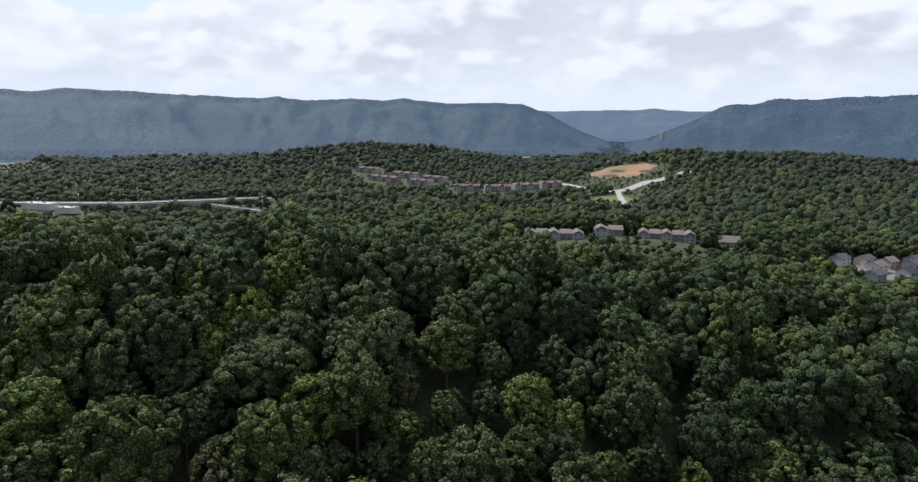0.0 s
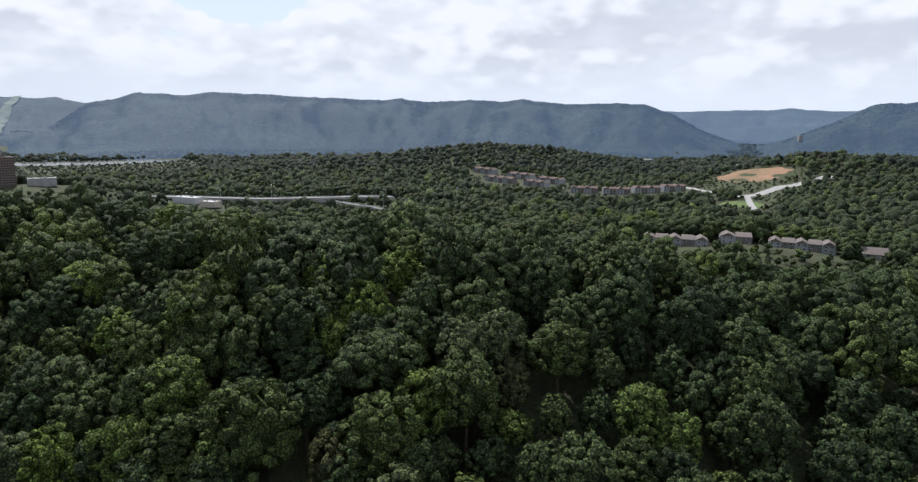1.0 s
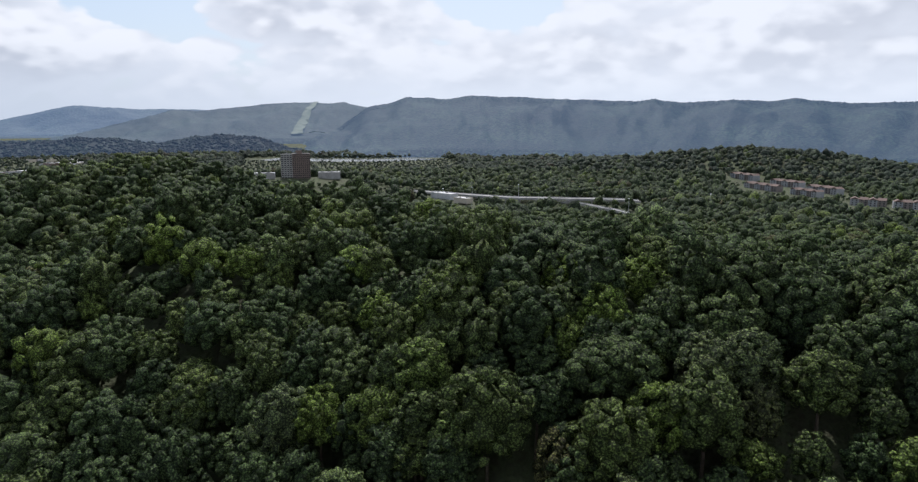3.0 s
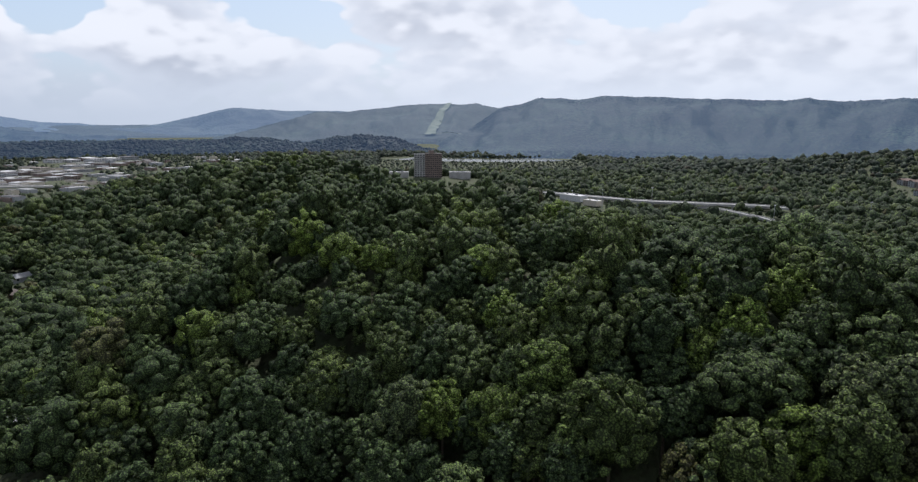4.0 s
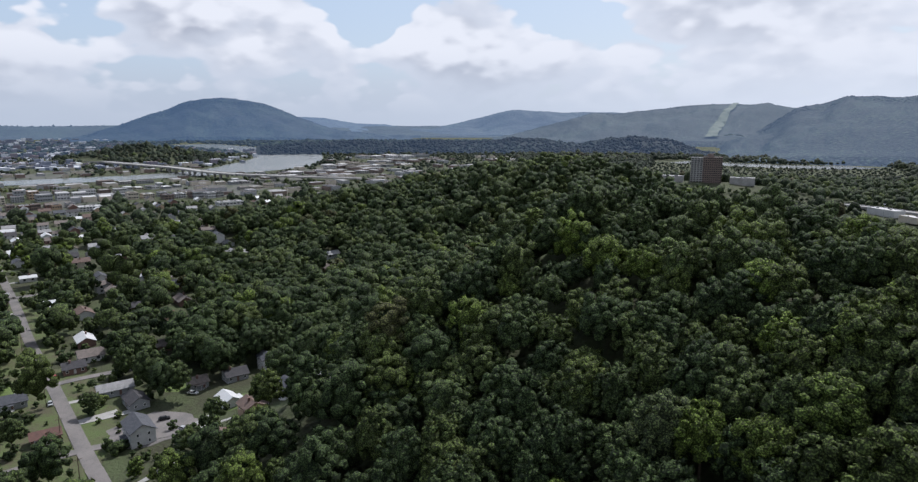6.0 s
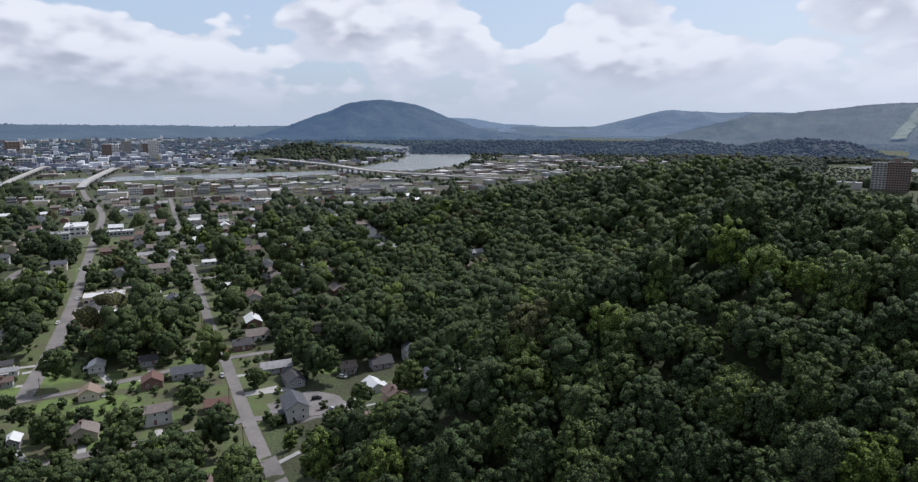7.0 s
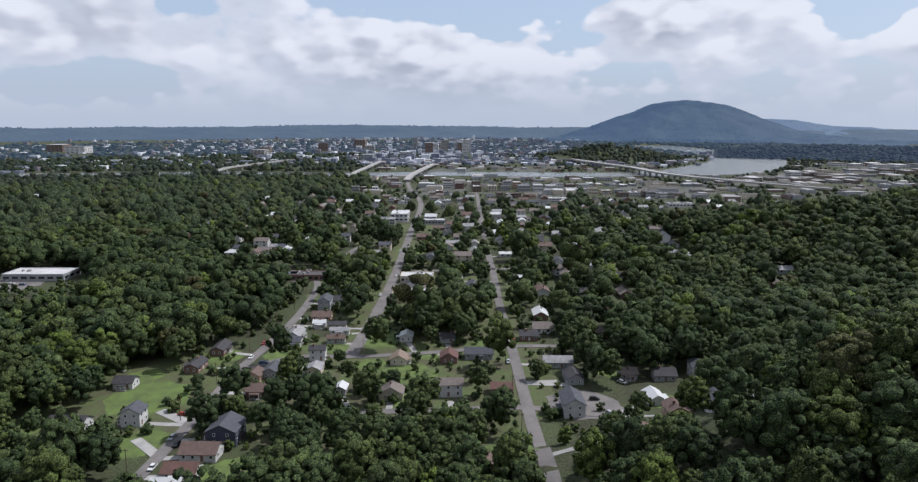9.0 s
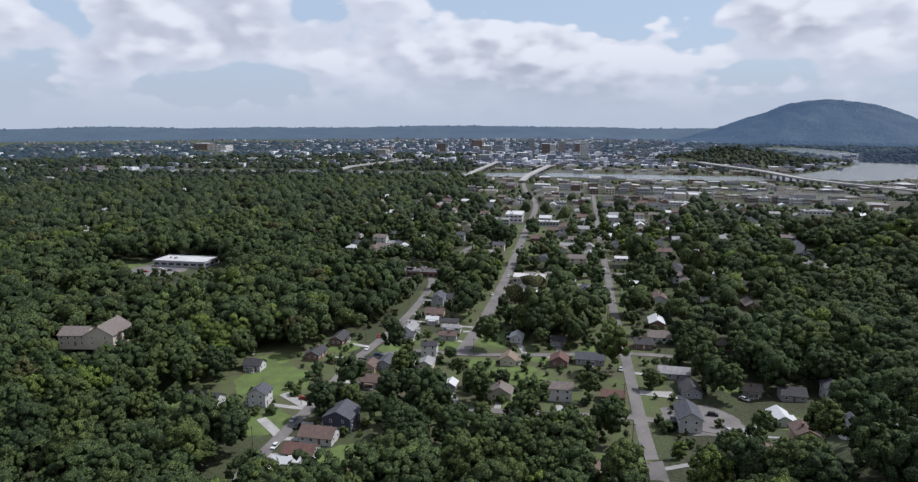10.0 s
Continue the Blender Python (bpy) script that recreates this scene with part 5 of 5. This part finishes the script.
def scatter(r0, r1, step, seed, az0=-42, az1=156):
    """Plan places of trees, step metres apart on a shaken grid, in a ring round the ridge."""
    rng = np.random.default_rng(seed)
    g = np.arange(-r1, r1, step)
    rows = np.arange(-r1, r1, step * 0.9)
    x, y = np.meshgrid(g, rows)
    x = x + (np.arange(len(rows)) % 2)[:, None] * step / 2
    x, y = x.ravel(), y.ravel()
    x, y = x + rng.uniform(-0.36, 0.36, len(x)) * step, y + rng.uniform(-0.36, 0.36, len(x)) * step
    r, az = np.hypot(x, y), np.degrees(np.arctan2(-x, y))
    az = np.where(az < -90, az + 360, az)
    k = (r >= r0) & (r < r1) & (az > az0) & (az < az1)
    return x[k], y[k], r[k], az[k], rng


def hidden(x, y, top):
    """True for what the ridge's crest hides from the hovering height."""
    out = np.zeros(len(x), bool)
    slope = (top - H) / np.hypot(x, y)
    for f in np.linspace(0.08, 0.94, 30):
        out |= (land(x * f, y * f) + 12 - H) / np.hypot(x * f, y * f) > slope + np.where(np.hypot(x, y) < 400, 0.06, 0.012)
    return out


def town(x, y):
    """1 in the built-up part of the valley, 0 in woods."""
    u = x * GU.x + y * GU.y
    v = -x * GU.y + y * GU.x
    core = smoothstep(-208, -224, u) * smoothstep(-150, -115, v) * smoothstep(75, 45, v)
    wide = smoothstep(-330, -420, u) * smoothstep(-190, -160, v) * smoothstep(130, 60, v)
    return np.maximum(core, wide * 0.75)


def join(name, label, sets, batch, mat, kind="stuff", category="woods"):
    """One object out of many crowns. batch: x, y, z of the crown's middle, scale, height stretch, tint."""
    x, y, z, s, h, tint = batch
    if not len(x):
        return
    rng = np.random.default_rng(len(x))
    pick, turn = rng.integers(0, len(sets), len(x)), rng.uniform(0, 2 * np.pi, len(x))
    V, F, T, N, off = [], [], [], [], 0
    for i, (v, f, n) in enumerate(sets):
        k = np.flatnonzero(pick == i)
        c, q = np.cos(turn[k])[:, None], np.sin(turn[k])[:, None]
        vx = (v[None, :, 0] * c - v[None, :, 1] * q) * s[k][:, None] + x[k][:, None]
        vy = (v[None, :, 0] * q + v[None, :, 1] * c) * s[k][:, None] + y[k][:, None]
        vz = v[None, :, 2] * (s[k] * h[k])[:, None] + z[k][:, None]
        V.append(np.stack([vx, vy, vz], -1).reshape(-1, 3))
        F.append((f[None] + (np.arange(len(k)) * len(v))[:, None, None] + off).reshape(-1, 3))
        T.append(np.repeat(tint[k], len(v)))
        N.append(np.stack([n[None, :, 0] * c - n[None, :, 1] * q, n[None, :, 0] * q + n[None, :, 1] * c, np.repeat(n[None, :, 2], len(k), 0)], -1).reshape(-1, 3))
        off += len(k) * len(v)
    tagged(part(name, mesh_np(name, np.vstack(V), np.vstack(F), np.concatenate(T), np.vstack(N)), mat), label, category, kind=kind)


def stand(r0, r1, step, seed, spare):
    """Trees of one ring: x, y, ground, scale, stretch, tint, hidden or not."""
    x, y, r, az, rng = scatter(r0, r1, step, seed)
    z = land(x, y)
    t = town(x, y) * (z < 7)
    k = off_lines(x, y, spare - 2.0) & off_open(x, y, spare) & (rng.random(len(x)) > 0.20 * t)
    far_town_ = (az > 96) & (r > 1500) & (z < 5)
    k &= ~(far_town_ & (rng.random(len(x)) < 0.35))
    k &= ~((r > 2250) & (z < 1) & (rng.random(len(x)) < 0.25))
    flats = (az > 62) & (az < 113) & (r > 1020) & (r < 2400) & (z < 4)
    suburb = (az > 76) & (az < 113) & (r > 430) & (r <= 1020) & (z < 4)
    k &= ~(flats & (rng.random(len(x)) < 0.40)) & ~(suburb & (rng.random(len(x)) < 0.08))
    x, y, z, t, r, flats, suburb = x[k], y[k], z[k], t[k], r[k], flats[k], suburb[k]
    s = np.exp(rng.normal(0.0, 0.20, len(x))).clip(0.60, 1.30) * (1 - 0.45 * t * rng.random(len(x)))
    s = np.where(r > 720, s * rng.uniform(0.62, 1.3, len(x)), s)
    s *= 1 + 0.10 * np.sin(x / 31) * np.sin(y / 27)
    s *= np.where((t > 0.3) & (rng.random(len(x)) < 0.10), 1.4, 1.0)
    s *= np.where(low_ground(x, y), 0.42, 1.0) * np.where(flats, 0.66, 1.0) * np.where(suburb, 0.90, 1.0)
    h = rng.uniform(0.88, 1.2, len(x))
    tint = np.clip(0.42 + 0.16 * np.sin(x / 41 + 0.5) * np.cos(y / 37) + rng.normal(0, 0.25, len(x)), 0, 1)
    return x, y, z, s, h, tint, hidden(x, y, z + 18 * s)


def batch(rows, k, swell=1.0, centre=CENTRE):
    """Crowns for join(); a crown that is swollen in plan keeps about its height."""
    x, y, z, s, h, tint, _ = rows
    return x[k], y[k], z[k] + centre * s[k], s[k] * swell, h[k] * min(1.0, 1.5 / swell), tint[k]


near = stand(40, 155, 8.4, 1, 2.6)
dist = np.hypot(near[0], near[1])
seen = ~near[6] & (dist > 74)
singles = np.argsort(dist + 1000 * ~seen)[:300]
for j in singles:
    x, y, z, s, h = (float(near[q][j]) for q in range(5))
    rng = random.Random(int(j))
    top = empty("tree", x, y, z, rng.uniform(0, 360), "broad green deciduous tree in the dense ridge forest", "tree", "forest trees on the ridge")
    part("trunk", TRUNK_MESH, BARK, top).scale = (s, s, s)
    cr = part("crown", rng.choice(FINE_MESH), LEAF, top)
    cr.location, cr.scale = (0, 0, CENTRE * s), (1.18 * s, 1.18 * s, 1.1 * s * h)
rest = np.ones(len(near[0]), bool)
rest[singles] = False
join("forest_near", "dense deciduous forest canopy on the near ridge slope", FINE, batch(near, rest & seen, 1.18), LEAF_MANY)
join("forest_near_behind", "deciduous trees behind the crest of the ridge", ROUGH, batch(near, rest & ~seen), LEAF_MANY)
under = scatter(5, 40, 7.0, 8, -200, 400)
ux_, uy_ = under[0], under[1]
one = np.ones(len(ux_))
join("forest_below", "deciduous trees on the slope below the hovering height", MIDDLE, (ux_, uy_, land(ux_, uy_) + CENTRE, one, one, one * 0.45), LEAF_MANY)
ring = stand(155, 345, 8.8, 2, 2.8)
close = (np.hypot(ring[0], ring[1]) < 210) | ((np.hypot(ring[0], ring[1]) < 250) & (ring[1] > 60))
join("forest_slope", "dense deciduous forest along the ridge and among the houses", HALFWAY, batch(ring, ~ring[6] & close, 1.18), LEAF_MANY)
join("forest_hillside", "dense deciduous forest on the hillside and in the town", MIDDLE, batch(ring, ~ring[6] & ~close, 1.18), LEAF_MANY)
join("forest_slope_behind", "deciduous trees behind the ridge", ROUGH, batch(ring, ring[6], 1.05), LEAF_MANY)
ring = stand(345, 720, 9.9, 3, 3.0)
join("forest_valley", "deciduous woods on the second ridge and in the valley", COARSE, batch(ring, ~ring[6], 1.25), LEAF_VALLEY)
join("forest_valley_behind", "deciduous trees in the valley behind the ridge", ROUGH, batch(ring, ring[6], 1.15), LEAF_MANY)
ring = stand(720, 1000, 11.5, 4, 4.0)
join("woods_far", "far deciduous woods over the valley", PLAIN, batch(ring, ~ring[6], 1.55, 6.0), LEAF_HAZED)
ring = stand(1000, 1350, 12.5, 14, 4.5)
join("woods_farther", "far deciduous woods over the valley hills", ROUGH, batch(ring, ~ring[6], 1.7, 6.0), LEAF_HAZED)
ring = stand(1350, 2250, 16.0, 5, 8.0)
join("woods_farthest", "far deciduous woods towards the river and mountains", ROUGH, batch(ring, ~ring[6], 2.0, 5.0), LEAF_HAZED_RIVER)
ring = stand(2250, 3700, 30.0, 6, 14.0)
az = np.degrees(np.arctan2(-ring[0], ring[1]))
az = np.where(az < -90, az + 360, az)
k = (az > 60) | ((az > -20) & (az < -6))
ring = tuple(q[k] for q in ring)
join("backdrop_woods", "distant woods on the plain below the mountains", ROUGH, (ring[0], ring[1], ring[2] + 3, ring[3] * 3.6, ring[4] * 0.42, ring[5]), LEAF_HAZED_BACK)


def clothe(mount, label, step, az0, az1, s0, s1, scale, seed):
    """Tree crowns over the slope of a far hill."""
    az_, s_, z_, rr_, mat = MOUNTS[mount]
    rng = np.random.default_rng(seed)
    r0, r1 = np.interp([s0, s1], s_, rr_[0])
    x, y = [], []
    n = int(radians(az1 - az0) * (r0 + r1) / 2 * (r1 - r0) / step ** 2)
    a_, q = rng.uniform(az0, az1, n), rng.uniform(s0, s1, n)
    i, j = np.clip(np.searchsorted(az_, a_) - 1, 0, len(az_) - 2), np.clip(np.searchsorted(s_, q) - 1, 0, len(s_) - 2)
    u, v = (a_ - az_[i]) / (az_[i + 1] - az_[i]), (q - s_[j]) / (s_[j + 1] - s_[j])
    z = (1 - u) * ((1 - v) * z_[i, j] + v * z_[i, j + 1]) + u * ((1 - v) * z_[i + 1, j] + v * z_[i + 1, j + 1])
    r = np.interp(q, s_, rr_[0])
    s = rng.uniform(0.7, 1.25, n) * scale
    join("backdrop_hill_woods", label, ROUGH, (-r * np.sin(np.radians(a_)), r * np.cos(np.radians(a_)), z - 1.0, s, rng.uniform(0.6, 0.9, n), rng.random(n)), mat)


clothe("backdrop_low_hills", "dark trees clothing low far hills", 13.0, 44.8, 83.5, 0.02, 1.08, 2.3, 61)
clothe("backdrop_ridge", "trees along the crest of the long mountain ridge", 15.0, -13, 43, 0.90, 1.02, 1.15, 62)
clothe("backdrop_ridge_east", "trees along the crest of the wooded mountain slope", 15.0, -40, -16, 0.80, 1.02, 1.15, 63)
clothe("backdrop_ridge_west", "trees along the crest of the rounded mountain", 16.0, 37, 62, 0.92, 1.02, 1.2, 64)
clothe("backdrop_table_mountain", "trees along the crown of the table mountain", 16.0, 74, 97, 0.90, 1.02, 1.2, 65)
clothe("backdrop_horizon", "trees along the far line of hills", 26.0, 95, 152, 0.93, 1.02, 2.4, 66)


def bushes():
    """Garden bushes and young trees about the houses of the town."""
    x, y, r, az_, rng = scatter(150, 520, 6.0, 77, 76, 150)
    z = land(x, y)
    k = (town(x, y) > 0.3) & (z < 9) & off_lines(x, y, 0.4) & (rng.random(len(x)) < 0.46)
    for cx, cy, q, gap in FOOT:
        k &= np.hypot(x - cx, y - cy) > q + 1.5
    x, y, z = x[k], y[k], z[k]
    s = 0.16 + 0.34 * rng.random(len(x)) ** 2
    h = rng.uniform(0.8, 1.3, len(x))
    join("bushes", "green garden bushes and young trees beside houses", COARSE, (x, y, z + 4.2 * s, s, h, rng.random(len(x)) * 0.8), LEAF_MANY, category="bushes")


bushes()

# ---- cars, poles and masts ----
PAINTS = [material("car_paint_" + n, c, 0.3, tuple(q * 0.9 for q in c), 1.0, metal=0.1) for n, c in (("white", (0.62, 0.62, 0.62)), ("silver", (0.32, 0.33, 0.34)), ("black", (0.02, 0.02, 0.022)), ("red", (0.26, 0.03, 0.025)), ("blue", (0.04, 0.07, 0.16)))]
PAINT_WORDS = ("white", "silver", "black", "red", "blue")
TYRE = material("tyre", (0.018, 0.018, 0.018), 0.9)
STEEL = material("galvanised_steel", (0.40, 0.41, 0.42), 0.5, (0.30, 0.31, 0.32), 1.0, metal=0.6)


def car(paint, x, y, turn):
    """A parked car: body, glasshouse, roof and four wheels."""
    top = empty("car", x, y, float(land(x, y)) + 0.19, turn, f"{PAINT_WORDS[paint]} car parked by the street", "car", "parked cars")
    bm = bmesh.new()
    side = [(-2.2, 0.35), (2.15, 0.35), (2.2, 0.75), (1.2, 0.92), (-1.9, 0.98), (-2.25, 0.8)]
    rows = [[bm.verts.new((px, sy, pz)) for px, pz in side] for sy in (-0.88, 0.88)]
    bm.faces.new(rows[0])
    bm.faces.new(rows[1][::-1])
    for i in range(6):
        bm.faces.new((rows[0][i], rows[1][i], rows[1][(i + 1) % 6], rows[0][(i + 1) % 6]))
    bmesh.ops.recalc_face_normals(bm, faces=bm.faces)
    part("body", bm, PAINTS[paint], top)
    for name, mat, z0, z1, f0, f1 in (("glass", GLASS, 0.93, 1.38, (-1.85, 1.15, 0.82), (-1.35, 0.45, 0.68)), ("roof", PAINTS[paint], 1.385, 1.45, (-1.35, 0.45, 0.69), (-1.3, 0.38, 0.64))):
        bm = bmesh.new()
        lo = [bm.verts.new((px, py, z0)) for px, py in ((f0[0], -f0[2]), (f0[1], -f0[2]), (f0[1], f0[2]), (f0[0], f0[2]))]
        hi = [bm.verts.new((px, py, z1)) for px, py in ((f1[0], -f1[2]), (f1[1], -f1[2]), (f1[1], f1[2]), (f1[0], f1[2]))]
        bm.faces.new(lo[::-1])
        bm.faces.new(hi)
        for i in range(4):
            bm.faces.new((lo[i], lo[(i + 1) % 4], hi[(i + 1) % 4], hi[i]))
        part(name, bm, mat, top)
    for wx in (-1.35, 1.35):
        for wy in (-0.8, 0.8):
            bm = bmesh.new()
            bmesh.ops.create_cone(bm, cap_ends=True, segments=12, radius1=0.33, radius2=0.33, depth=0.22, matrix=pose(wx, wy, 0.33, 90, 0, 0))
            part("wheel", bm, TYRE, top)
    return top


first = {}
for i, (x, y, off) in enumerate(((-170, -155, 0), (-186, -158, 0), (-190, -163, 0), (-272, -182, 0), (-267, -172, 90), (-292, -187, 0), (-240, -231, 60), (-285, -1, 40), (-263, -12, 80), (-247, -5, 20), (-268, -20, 90), (-238, -66, 90), (-332, -59, 0), (-544, -203, 0), (-455, -173, 0),
                                 (-575, -206, 0), (-362, -447, 90), (-357, -434, 90), (-357, -424, 90), (-345, -437, 90), (-620, -219, 0), (-690, -243, 0), (-760, -258, 0), (-520, -190, 0), (-400, -164, 0), (-430, -149, 0), (-415, -156, 90), (-300, -56, 0), (-510, -112, 0), (-600, -138, 0), (-262, -24, 90), (-442, -240, 0), (-446, -248, 0), (-208, -172, 90))):
    p = (0, 2, 1, 0, 4, 3, 1)[i % 7]
    m = pose(x, y, float(land(x, y)) + 0.2, 0, 0, GRID + off)
    if p in first:
        copy_thing(first[p], m)
    else:
        first[p] = car(p, x, y, GRID + off)


def utility_pole(x, y, turn, height=9.5):
    top = empty("utility_pole", x, y, float(land(x, y)), turn, "tall brown wooden utility pole with a crossarm by the street", "utility pole", "utility poles")
    bm = bmesh.new()
    bmesh.ops.create_cone(bm, cap_ends=True, segments=8, radius1=0.17, radius2=0.11, depth=height + 1, matrix=pose(0, 0, height / 2 - 0.5))
    part("pole", bm, WOOD, top)
    bm = bmesh.new()
    box(bm, -0.06, -1.2, height - 0.9, 0.06, 1.2, height - 0.75)
    part("crossarm", bm, WOOD, top)
    return top


POLE = None
for line, side, gap in ((AVENUE, 5.2, 38), (LANE, 5.0, 36), (MARKET, -7.0, 42)):
    pts = along(line[:-1], 4)
    last = None
    for p0, p1 in zip(pts, pts[1:]):
        if math.hypot(p0.x, p0.y) > 620 or (last is not None and (p0 - last).length < gap):
            continue
        d = (p1 - p0).normalized()
        q = p0 + Vector((-d.y, d.x)) * side
        ang = math.degrees(math.atan2(d.y, d.x))
        last = p0
        if POLE is None:
            POLE = utility_pole(q.x, q.y, ang)
        else:
            copy_thing(POLE, pose(q.x, q.y, float(land(q.x, q.y)), 0, 0, ang))


def mast(x, y, height=26):
    top = empty("mast_light", x, y, float(land(x, y)), 0, "tall grey steel mast light beside the highway", "mast light", "highway mast lights")
    bm = bmesh.new()
    bmesh.ops.create_cone(bm, cap_ends=True, segments=8, radius1=0.4, radius2=0.18, depth=height, matrix=pose(0, 0, height / 2))
    part("pole", bm, STEEL, top)
    bm = bmesh.new()
    bmesh.ops.create_cone(bm, cap_ends=True, segments=10, radius1=1.3, radius2=1.1, depth=0.6, matrix=pose(0, 0, height))
    part("lamp_ring", bm, STEEL, top)
    return top


for az, r in ((33.2, 860), (30.6, 880), (17.0, 790), (10.5, 880), (26.5, 930)):
    mast(*polar(az, r))
